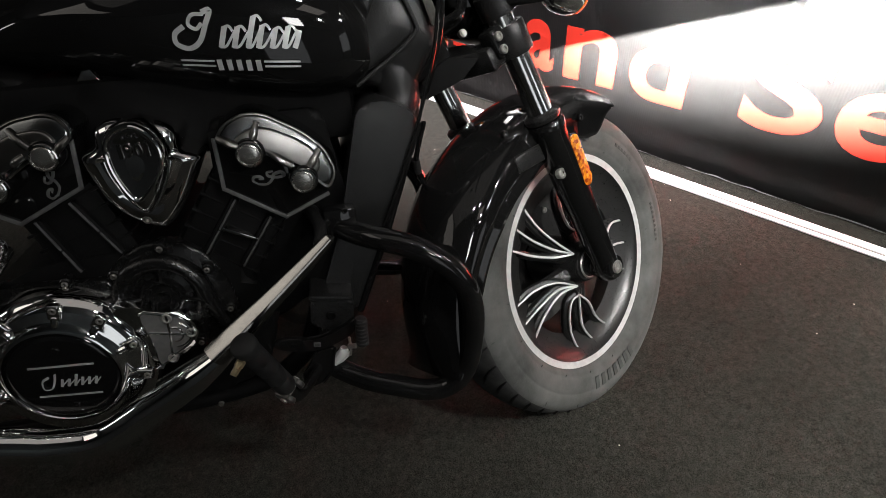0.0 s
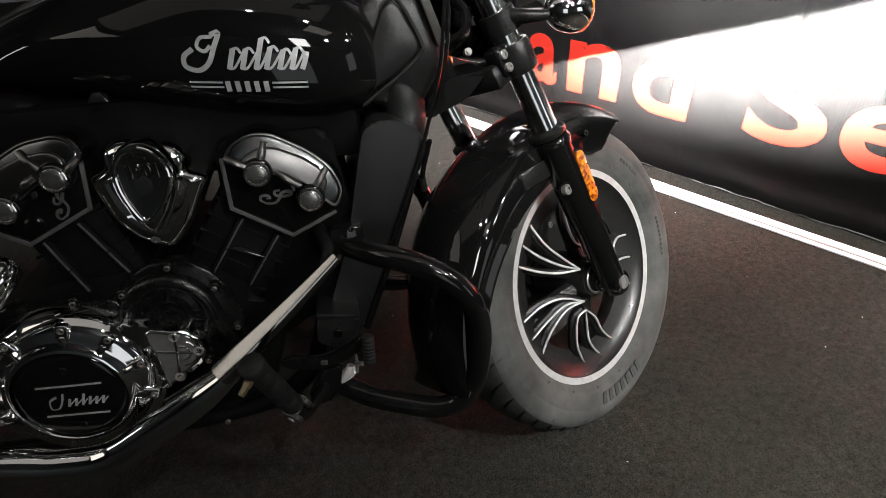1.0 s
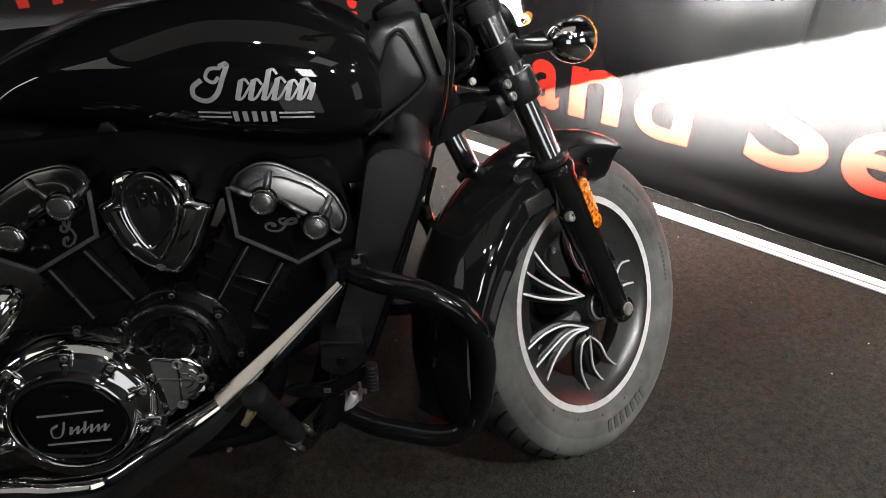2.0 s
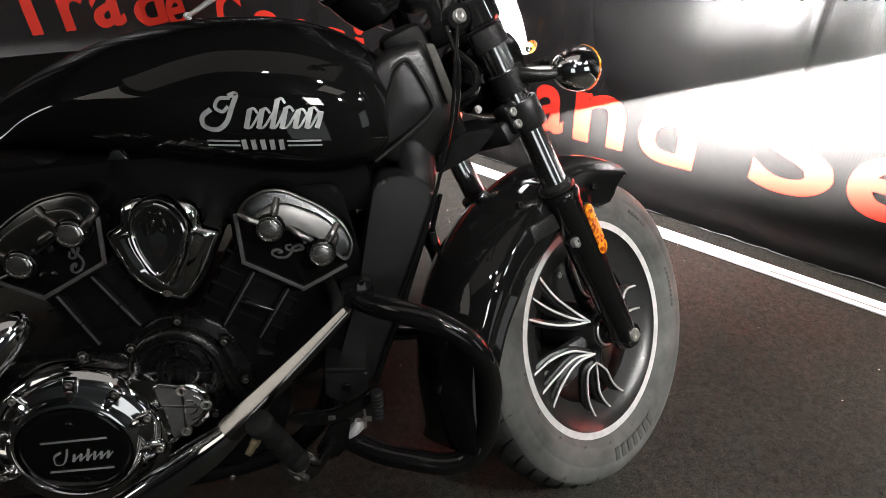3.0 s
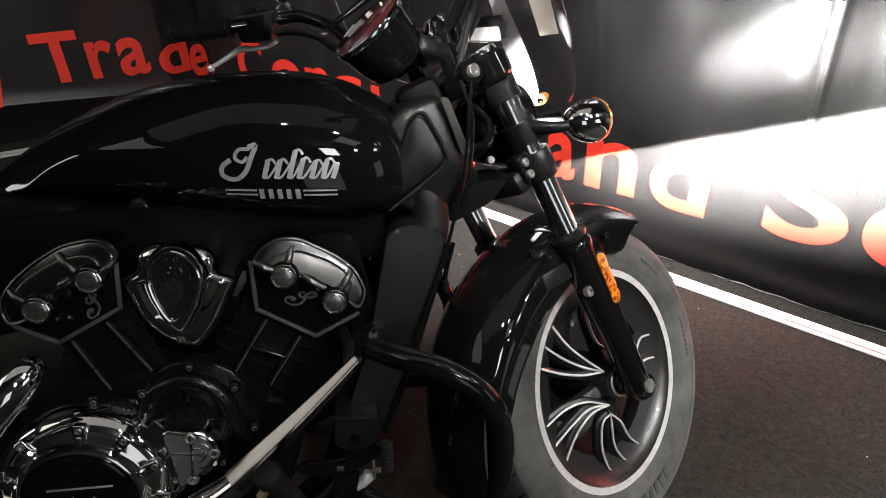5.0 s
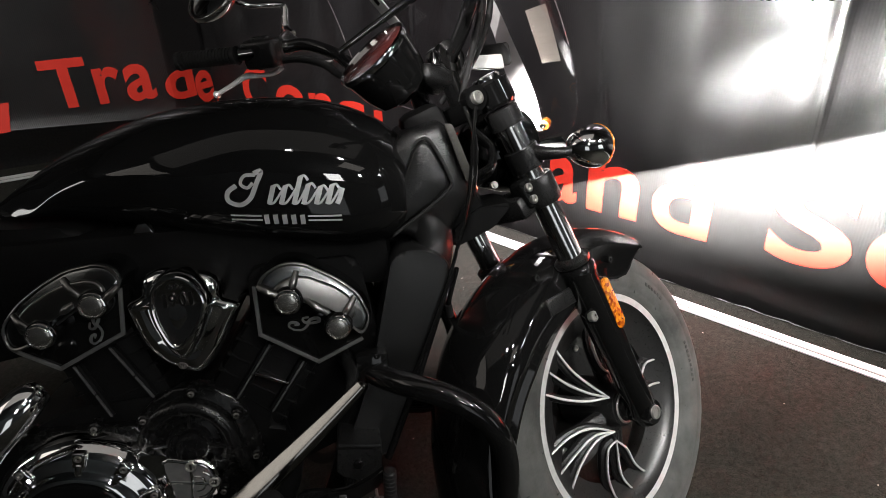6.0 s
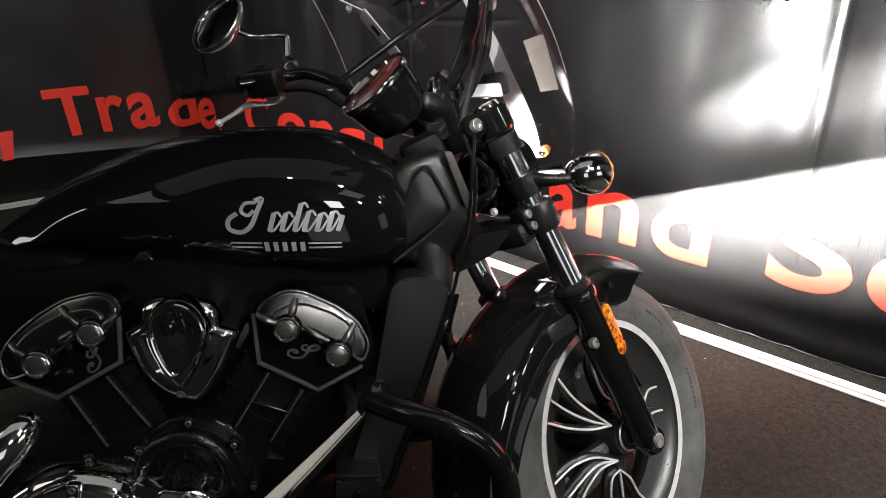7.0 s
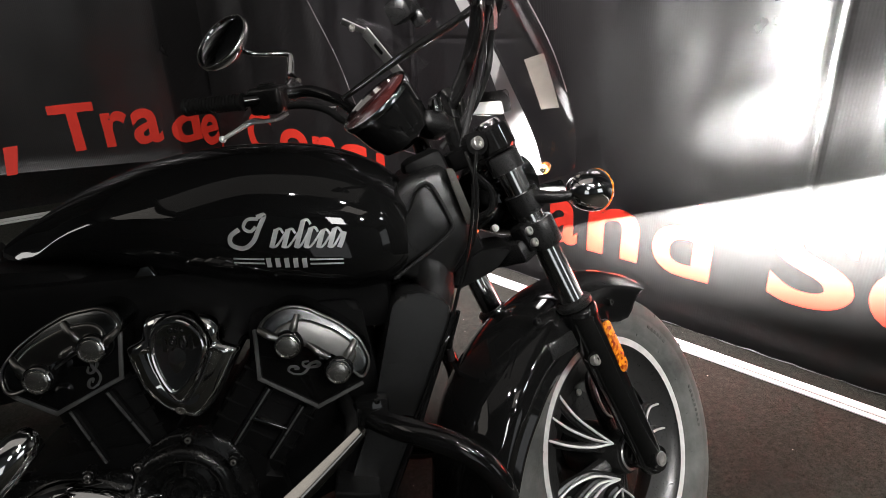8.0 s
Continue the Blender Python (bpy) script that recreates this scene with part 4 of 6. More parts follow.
# ---- engine ----
def engine():
    bm = bmesh.new()
    prism(bm, rounded([(-1.04, 0.26), (-0.64, 0.24), (-0.58, 0.34), (-0.60, 0.46), (-0.68, 0.53), (-0.90, 0.52), (-1.05, 0.44)], 0.04), -0.135, 0.14, 0.02, 3)
    block = part("crankcase", bm, MATT, BK, "satin black engine crankcase")
    # round cam cover: hub rings in a sunk floor, a broad lip round it and a straight tail of the lip
    c = Vector((-0.735, -0.1455, 0.449))
    bm = bmesh.new()
    lathe(bm, [(0.0, 0.008), (0.010, 0.008), (0.0125, 0.013), (0.016, 0.0135), (0.019, 0.007), (0.024, 0.007), (0.0275, 0.012), (0.031, 0.012), (0.034, 0.003), (0.043, 0.001), (0.049, 0.010), (0.054, 0.0145), (0.060, 0.0155), (0.066, 0.0135), (0.071, 0.007), (0.073, -0.01)], c, RIGHT, 72)
    part("cam_cover", bm, ENGINEBLACK, block, "black round engine cover with hub rings")
    bm = bmesh.new()
    tube(bm, [(-0.690, -0.152, 0.490), (-0.677, -0.152, 0.470), (-0.670, -0.151, 0.438), (-0.660, -0.148, 0.402), (-0.650, -0.146, 0.372)], [0.011, 0.012, 0.0125, 0.012, 0.010], 14, 6, flat=0.8)
    part("cover_lip", bm, ENGINEBLACK, block)
    for deg, width in ((78, 0.005), (-8, 0.006), (-38, 0.006), (172, 0.006)):
        a = radians(deg)
        u = Vector((math.cos(a), 0, math.sin(a)))
        bm = bmesh.new()
        between(c + u * 0.029 + Vector((0, -0.008, 0)), c + u * 0.056 + Vector((0, -0.012, 0)), width, 0.010, 0.002, 0, bm)
        part("cover_rib", bm, ENGINEBLACK, block)
    bm = bmesh.new()
    prism(bm, smooth_outline([(-0.815, 0.475), (-0.76, 0.530), (-0.70, 0.533), (-0.655, 0.50), (-0.632, 0.42), (-0.640, 0.36), (-0.72, 0.345), (-0.80, 0.39)], 4), -0.143, -0.12, 0.006, 3)
    part("engine_side_plate", bm, ENGINEBLACK, block)
    for x, z in ((-0.717, 0.531), (-0.790, 0.497), (-0.857, 0.495), (-0.924, 0.478), (-0.918, 0.465), (-0.661, 0.487), (-0.643, 0.414), (-0.862, 0.480), (-0.70, 0.36)):
        bm = bmesh.new()
        lathe(bm, [(0.0085, -0.02), (0.0085, 0.004), (0.007, 0.006), (0, 0.006)], (x, -0.148, z), RIGHT, 16)
        part("bolt_boss", bm, ENGINEBLACK, block)
        bm = bmesh.new()
        bolt(bm, (x, -0.154, z), RIGHT, 0.0046, 0.003)
        part("engine_bolt", bm, DULLBOLT, block)
    # dark block added to hide the lit floor behind the front barrel
    bm = bmesh.new()
    prism(bm, rounded([(-0.60, 0.36), (-0.50, 0.40), (-0.44, 0.56), (-0.46, 0.70), (-0.62, 0.70), (-0.64, 0.45)], 0.02), -0.11, 0.11, 0.012, 3)
    part("gap_block", bm, SHADEPLASTIC, block)
    bm = bmesh.new()
    prism(bm, rounded([(-0.96, 0.50), (-0.80, 0.49), (-0.79, 0.46), (-0.97, 0.44)], 0.012), -0.150, -0.12, 0.006, 3)
    part("engine_rib_plate", bm, ENGINEBLACK, block)
    return block


engine()
FRONT_PANEL = [(-0.6070, 0.6820), (-0.6095, 0.6070), (-0.5320, 0.5530), (-0.4650, 0.5820), (-0.4680, 0.6180), (-0.4930, 0.6580), (-0.5530, 0.6880)]
REAR_PANEL = [(-0.945, 0.66), (-0.930, 0.628), (-0.879, 0.591), (-0.787, 0.634), (-0.779, 0.700), (-0.83, 0.705), (-0.90, 0.69)]


def cylinder(name, low, high):
    """A finned barrel between the crankcase and the head, with two bright rib edges on its face."""
    low, high = Vector(low), Vector(high)
    d = (high - low).normalized()
    side = Vector((d.z, 0, -d.x))
    bm = bmesh.new()
    between(low, high, 0.122, 0.262, 0.012, 0, bm)
    barrel = part(name, bm, MATT, BK, "satin black finned engine barrel")
    n = 7
    for k in range(n):
        p = low.lerp(high, (k + 0.5) / n)
        bm = bmesh.new()
        between(p - side * 0.064, p + side * 0.064, 0.005, 0.2632, 0.002, 0, bm)
        part("fin", bm, MATT, barrel)
    return barrel


def rib_edge(parent, a, b):
    """A machined bright edge on a raised rib, in two lengths with a notch between."""
    a, b = Vector((a[0], -0.141, a[1])), Vector((b[0], -0.141, b[1]))
    for t0, t1 in ((0.0, 0.55), (0.58, 1.0)):
        bm = bmesh.new()
        between(a.lerp(b, t0), a.lerp(b, t1), 0.0027, 0.004, 0.0007, 0, bm)
        part("bright_edge", bm, EDGE, parent)
    bm = bmesh.new()
    between(a + Vector((0, 0.012, 0)), b + Vector((0, 0.012, 0)), 0.012, 0.022, 0.003, 0, bm)
    part("rib", bm, MATT, parent)


BARREL = cylinder("cylinder", (-0.67, 0, 0.46), (-0.555, 0, 0.62))
rib_edge(BARREL, (-0.599, 0.588), (-0.658, 0.508))
rib_edge(BARREL, (-0.555, 0.554), (-0.611, 0.478))
bm = bmesh.new()
between((-0.628, -0.138, 0.545), (-0.580, -0.138, 0.520), 0.005, 0.01, 0.001, 0, bm)
part("cross_rib", bm, SMOKED, BARREL)
BARREL = cylinder("cylinder", (-0.795, 0, 0.47), (-0.85, 0, 0.645))
rib_edge(BARREL, (-0.868, 0.590), (-0.835, 0.505))
rib_edge(BARREL, (-0.816, 0.612), (-0.773, 0.527))


def border(parent, pts, width, y):
    for a, b in zip(pts, pts[1:]):
        bm = bmesh.new()
        a3, b3 = Vector((a[0], y, a[1])), Vector((b[0], y, b[1]))
        d = (b3 - a3).normalized() * width * 0.42
        between(a3 - d, b3 + d, width, 0.004, 0.0008, 0, bm)
        part("bright_border", bm, EDGE, parent)


def squiggle(parent, at, turn, size):
    """Small silver curl on the head panel."""
    bm = bmesh.new()
    ca, sa = math.cos(radians(turn)), math.sin(radians(turn))
    for pts, w in (([(-0.30, -0.38), (-0.46, -0.22), (-0.44, 0.02), (-0.26, 0.08), (-0.16, -0.06), (-0.30, -0.10)], 0.085),
                   ([(-0.34, -0.40), (-0.05, -0.38), (0.12, -0.10), (0.18, 0.22), (0.40, 0.38), (0.50, 0.20), (0.30, 0.06), (0.02, 0.10), (-0.02, 0.34), (0.16, 0.42)], 0.10)):
        path = [Vector((at[0] + (x * 1.3 * ca - z * 0.72 * sa) * size, -0.1512, at[1] + (x * 1.3 * sa + z * 0.72 * ca) * size)) for x, z in pts]
        tube(bm, path, [w * size * 0.5, w * size * 0.85, w * size * 0.5], 6, 5, flat=0.9)
    bm.transform(Matrix.Translation((0, -0.1512, 0)) @ Matrix.Diagonal((1, 0.15, 1, 1)) @ Matrix.Translation((0, 0.1512, 0)))
    part("curl_mark", bm, EDGE, parent)


def head(panel, edge, top, caps, ridges, curl, turn):
    bm = bmesh.new()
    prism(bm, panel, -0.15, 0.13, 0.003)
    h = part("cylinder_head", bm, GLOSS, BK, "black cylinder head with silver-edged panel")
    border(h, edge, 0.0055, -0.1505)
    squiggle(h, curl, turn, 0.034)
    (ax, az), (bx, bz) = sorted(caps)
    run = math.hypot(bx - ax, bz - az)

    def lean(bm):
        """Tips the face back above the line of the two caps."""
        for v in bm.verts:
            d = ((v.co.z - az) * (bx - ax) - (v.co.x - ax) * (bz - az)) / run
            if v.co.y < 0:
                v.co.y += 0.30 * max(0.0, d + 0.004)
        return bm

    bm = bmesh.new()
    dome(bm, rounded(top, 0.014), 0.13, -0.168, 0.012, 0.004)
    lean(bm)
    cover = part("rocker_cover", bm, ROCKER, BK, "smoked chrome rocker cover")
    cx0, cz0 = sum(x for x, z in top) / len(top), sum(z for x, z in top) / len(top)
    inner = [(sum(x for x, z in top) / len(top) + (x - sum(q for q, z in top) / len(top)) * 0.72, sum(z for x, z in top) / len(top) + (z - sum(q for x, q in top) / len(top)) * 0.62) for x, z in top]
    bm = bmesh.new()
    dome(bm, rounded(inner, 0.008), -0.15, -0.175, 0.004, 0.001)
    lean(bm)
    part("raised_panel", bm, ROCKERFACE, cover)
    bm = bmesh.new()
    tube(bm, [(cx0 + (x - cx0) * 0.955, -0.1665, cz0 + (z - cz0) * 0.955) for x, z in rounded(top, 0.014) + rounded(top, 0.014)[:1]], 0.0022, 8, 0)
    lean(bm)
    part("cover_rim", bm, ROCKERFACE, cover)
    for a, b in ridges:
        bm = bmesh.new()
        tube(bm, [(a[0], -0.170, a[1]), ((a[0] + b[0]) / 2, -0.176, (a[1] + b[1]) / 2), (b[0], -0.174, b[1])], [0.004, 0.0055, 0.005], 10, 4)
        lean(bm)
        part("ridge", bm, ROCKERFACE, cover)
    for x, z in caps:
        bm = bmesh.new()
        lathe(bm, [(0.0205, -0.02), (0.0205, 0.006), (0.019, 0.009), (0.0165, 0.010)], (x, -0.166, z), RIGHT, 36)
        part("cap_seat", bm, GLOSS, cover)
        bm = bmesh.new()
        lathe(bm, [(0.0155, 0.004), (0.0152, 0.012), (0.0146, 0.0134), (0.0130, 0.0144), (0.008, 0.0150), (0.004, 0.0152), (0, 0.0152)], (x, -0.166, z), RIGHT, 36)
        part("cap", bm, CAP, cover, "brushed round cap")
        bm = bmesh.new()
        lathe(bm, [(0.0152, 0.012), (0.0158, 0.0148), (0.0175, 0.0142), (0.0180, 0.009)], (x, -0.166, z), RIGHT, 36)
        part("cap_ring", bm, CHROME, cover)


head(FRONT_PANEL, [(-0.6065, 0.6800), (-0.6085, 0.6090), (-0.5320, 0.5555), (-0.4670, 0.5835)],
     [(-0.6050, 0.6820), (-0.5930, 0.7020), (-0.5650, 0.7150), (-0.5360, 0.7100), (-0.4880, 0.6800), (-0.4600, 0.6520), (-0.4470, 0.6160), (-0.4610, 0.5920), (-0.4800, 0.6160), (-0.5080, 0.6360), (-0.5480, 0.6620), (-0.5780, 0.6740)],
     [(-0.5600, 0.6630), (-0.4960, 0.6170)], [((-0.5450, 0.7000), (-0.5550, 0.6740)), ((-0.4690, 0.6530), (-0.4890, 0.6280)), ((-0.5970, 0.6880), (-0.5730, 0.6740)), ((-0.5380, 0.6630), (-0.5080, 0.6380))], (-0.5460, 0.6180), -8)
head(REAR_PANEL, [(-0.935, 0.634), (-0.925, 0.624), (-0.879, 0.5935), (-0.789, 0.635), (-0.780, 0.700)],
     [(-0.940, 0.660), (-0.915, 0.69), (-0.88, 0.714), (-0.842, 0.733), (-0.80, 0.739), (-0.781, 0.733), (-0.769, 0.715), (-0.776, 0.700), (-0.795, 0.690), (-0.83, 0.683), (-0.86, 0.664), (-0.905, 0.635), (-0.93, 0.63)],
     [(-0.807, 0.688), (-0.879, 0.654)], [((-0.846, 0.722), (-0.822, 0.698)), ((-0.915, 0.680), (-0.893, 0.662)), ((-0.775, 0.708), (-0.793, 0.692)), ((-0.852, 0.680), (-0.832, 0.690))], (-0.822, 0.645), 60)


def air_cleaner():
    outer = [(-0.713, 0.723), (-0.731, 0.722), (-0.746, 0.714), (-0.75, 0.702), (-0.754, 0.69), (-0.771, 0.68), (-0.773, 0.668), (-0.762, 0.619), (-0.739, 0.586), (-0.713, 0.57), (-0.692, 0.567), (-0.663, 0.597), (-0.634, 0.646), (-0.625, 0.661), (-0.634, 0.669), (-0.648, 0.677), (-0.647, 0.693), (-0.652, 0.705), (-0.669, 0.715), (-0.691, 0.715)]
    bm = bmesh.new()
    dome(bm, smooth_outline(outer, 4), -0.10, -0.172, 0.020, -0.016)
    a = part("air_cleaner_cover", bm, CHROME, BK, "chrome shield-shaped air cleaner cover")
    # raised shield with a hollow pear-shaped panel
    shield = [(-0.692, 0.724), (-0.671, 0.712), (-0.66, 0.693), (-0.659, 0.67), (-0.672, 0.637), (-0.691, 0.609), (-0.706, 0.596), (-0.718, 0.605), (-0.73, 0.627), (-0.737, 0.663), (-0.735, 0.697), (-0.722, 0.717)]
    bm = bmesh.new()
    dome(bm, smooth_outline(shield, 5), -0.14, -0.192, 0.021, 0.003)
    part("shield", bm, CHROME, a)
    pear = [(-0.691, 0.72), (-0.674, 0.71), (-0.664, 0.692), (-0.665, 0.673), (-0.677, 0.649), (-0.698, 0.627), (-0.709, 0.624), (-0.718, 0.638), (-0.726, 0.668), (-0.725, 0.696), (-0.714, 0.714)]
    bm = bmesh.new()
    ring = [Vector((x, -0.1965, z)) for x, z in smooth_outline(pear, 5)]
    tube(bm, ring + [ring[0]], 0.0034, 10, 0)
    part("raised_rim", bm, CHROME, a)
    bm = bmesh.new()
    dome(bm, smooth_outline(pear, 5), -0.18, -0.1968, 0.0005, -0.0030)
    part("badge_plate", bm, SMOKED, a, "dark polished badge plate")
    # raised lettering on the badge plate
    for ch, x, z, w, h in (("e", -0.7010, 0.7085, 0.0060, 0.006), ("s", -0.6935, 0.7085, 0.0055, 0.006), ("t", -0.6870, 0.7090, 0.0042, 0.0075),
                           ("1", -0.7100, 0.6900, 0.0042, 0.018), ("9", -0.7000, 0.6900, 0.0088, 0.018), ("0", -0.6880, 0.6900, 0.0088, 0.018), ("1", -0.6775, 0.6900, 0.0042, 0.018)):
        bm = bmesh.new()
        bm.from_mesh(letter(ch, 0.3, 0.004))
        lo = [min(v.co[i] for v in bm.verts) for i in range(2)]
        hi = [max(v.co[i] for v in bm.verts) for i in range(2)]
        for v in bm.verts:
            u, k = (v.co.x - lo[0]) / (hi[0] - lo[0]) - 0.5, (v.co.y - lo[1]) / (hi[1] - lo[1]) - 0.5
            v.co = Vector((x + u * w, -0.1968 - v.co.z * 1.6, z + k * h))
        part("letter", bm, SATINCHROME, a)
    for x, z, y in ((-0.657, 0.651, -0.1615), (-0.763, 0.664, -0.1615), (-0.714, 0.585, -0.172)):
        bm = bmesh.new()
        lathe(bm, [(0.0065, -0.006), (0.0062, -0.002), (0.0050, -0.001), (0.003, -0.001), (0.003, -0.004), (0, -0.004)], (x, y, z), RIGHT, 20)
        part("cover_bolt", bm, DULLBOLT, a)


air_cleaner()


def clutch_cover():
    c = Vector((-0.886, -0.14, 0.367))
    bm = bmesh.new()
    lathe(bm, [(0.128, -0.02), (0.127, 0.018), (0.122, 0.034), (0.113, 0.045), (0.104, 0.051), (0.094, 0.052), (0.088, 0.056), (0.083, 0.061), (0.0785, 0.062), (0.0765, 0.059), (0.0765, 0.05)], c, RIGHT, 80)
    cov = part("clutch_cover", bm, CHROME, BK, "chrome round clutch cover ring")
    bm = bmesh.new()
    lathe(bm, [(0.0763, 0.050), (0.0763, 0.056), (0.072, 0.060), (0.066, 0.061), (0, 0.062)], c, RIGHT, 64)
    part("disc", bm, GLOSS, cov, "glossy black disc with silver lines")
    y = c.y - 0.0625
    for a, b in (((-0.925, 0.392), (-0.838, 0.385)), ((-0.927, 0.340), (-0.842, 0.331))):
        bm = bmesh.new()
        between((a[0], y, a[1]), (b[0], y, b[1]), 0.003, 0.0012, 0.0003, 0, bm)
        part("disc_line", bm, SILVER, cov)
    # flowing mark between the lines
    bm = bmesh.new()
    k0 = Vector((-0.916, y, 0.352))
    tube(bm, [k0 + Vector((0.012, 0, 0.020)), k0 + Vector((0.002, 0, 0.014)), k0, k0 + Vector((0.010, 0, -0.001)), k0 + Vector((0.018, 0, 0.012)), k0 + Vector((0.022, 0, 0.024))], 0.0022, 6, 4, flat=0.4)
    part("disc_mark", bm, SILVER, cov, "silver flowing maker's mark")
    for k, (h, w) in enumerate(((0.013, 0.009), (0.013, 0.0098), (0.020, 0.0075), (0.014, 0.0095), (0.013, 0.0088), (0.013, 0.008))):
        p = k0 + Vector((0.024 + 0.0092 * k, 0, -0.0006 * k))
        bm = bmesh.new()
        between(p, p + Vector((h * 0.35, 0, h)), 0.0037, 0.0012, 0.0003, 0, bm)
        between(p + Vector((0.0005, -0.0003, 0.0008)), p + Vector((w + 0.002, -0.0003, 0.0105)), 0.0018, 0.0012, 0.0003, 0, bm)
        part("disc_bar", bm, SILVER, cov)
    for x, z in ((-0.880, 0.416), (-0.884, 0.316)):
        bm = bmesh.new()
        bolt(bm, (x, c.y - 0.061, z), RIGHT, 0.0055, 0.003)
        part("disc_bolt", bm, TUBEBLACK, cov)
    for deg in (195, 157, 120, 79, 48, 18, -12):
        a = radians(deg)
        u = Vector((math.cos(a), 0, math.sin(a)))
        bm = bmesh.new()
        q = c + u * 0.108 + Vector((0, -0.050, 0))
        m = Matrix.Translation(q) @ Matrix.Rotation(-a, 4, "Y")
        box(bm, m, 0.024, 0.012, 0.017, 0.003, seg=3)
        tube(bm, [q - u * 0.008 + Vector((0, -0.003, 0)), q - u * 0.020 + Vector((0, -0.005, 0)), q - u * 0.025 + Vector((0, -0.003, 0))], [0.0055, 0.005, 0.003], 10, 3)
        clamp = part("clamp", bm, CHROME, cov)
        bm = bmesh.new()
        bolt(bm, q + u * 0.004 + Vector((0, -0.006, 0)), RIGHT, 0.0052, 0.002)
        part("clamp_bolt", bm, DULLBOLT, cov)
    bm = bmesh.new()
    prism(bm, smooth_outline([(-0.8020, 0.4580), (-0.7660, 0.4470), (-0.7314, 0.4400), (-0.7089, 0.4336), (-0.6939, 0.411), (-0.6925, 0.3907), (-0.707, 0.371), (-0.7324, 0.3534), (-0.7613, 0.3434), (-0.7764, 0.3326), (-0.795, 0.342)], 3), -0.178, -0.10, 0.006, 4)
    side = part("side_cover", bm, CHROME, BK, "polished triangular engine side cover")
    recess = [(-0.7657, 0.4404), (-0.7367, 0.4368), (-0.7131, 0.4285), (-0.7010, 0.4130), (-0.6990, 0.3970), (-0.7071, 0.3800), (-0.7296, 0.3655), (-0.7590, 0.3470), (-0.7600, 0.3886)]
    bm = bmesh.new()
    prism(bm, smooth_outline(recess, 3), -0.1792, -0.17, 0.001)
    part("recess", bm, CASTGREY, side, "flat satin panel")
    bm = bmesh.new()
    edge = [Vector((x, -0.179, z)) for x, z in smooth_outline(recess, 3)]
    tube(bm, edge + [edge[0]], 0.0020, 8, 0)
    part("recess_rim", bm, CHROME, side)
    mid = Vector((-0.7310, -0.1795, 0.4015))
    for q in ((-0.7287, 0.4353), (-0.7380, 0.3620), (-0.7600, 0.4080), (-0.7005, 0.3950)):
        bm = bmesh.new()
        tube(bm, [mid, Vector((q[0], -0.1795, q[1]))], 0.0023, 8, 0)
        part("web_rib", bm, CHROME, side)
    for r, a0, a1 in ((0.022, -95, 60), (0.012, -100, 100)):
        bm = bmesh.new()
        tube(bm, [Vector((-0.7250 + r * math.cos(radians(a0 + (a1 - a0) * k / 16)), -0.1795, 0.3990 + r * math.sin(radians(a0 + (a1 - a0) * k / 16)))) for k in range(17)], 0.0016, 8, 0)
        part("web_ring", bm, CHROME, side)
    for x, z in ((-0.7293, 0.429), (-0.7011, 0.3983), (-0.7387, 0.3562)):
        bm = bmesh.new()
        lathe(bm, [(0.0078, -0.01), (0.0078, 0.0018), (0.0070, 0.0026), (0.0055, 0.0026), (0.0048, 0.0005), (0.0025, 0.0005), (0.0025, -0.001), (0, -0.001)], (x, -0.1795, z), RIGHT, 20)
        part("cover_bolt", bm, BOLT, side)


clutch_cover()


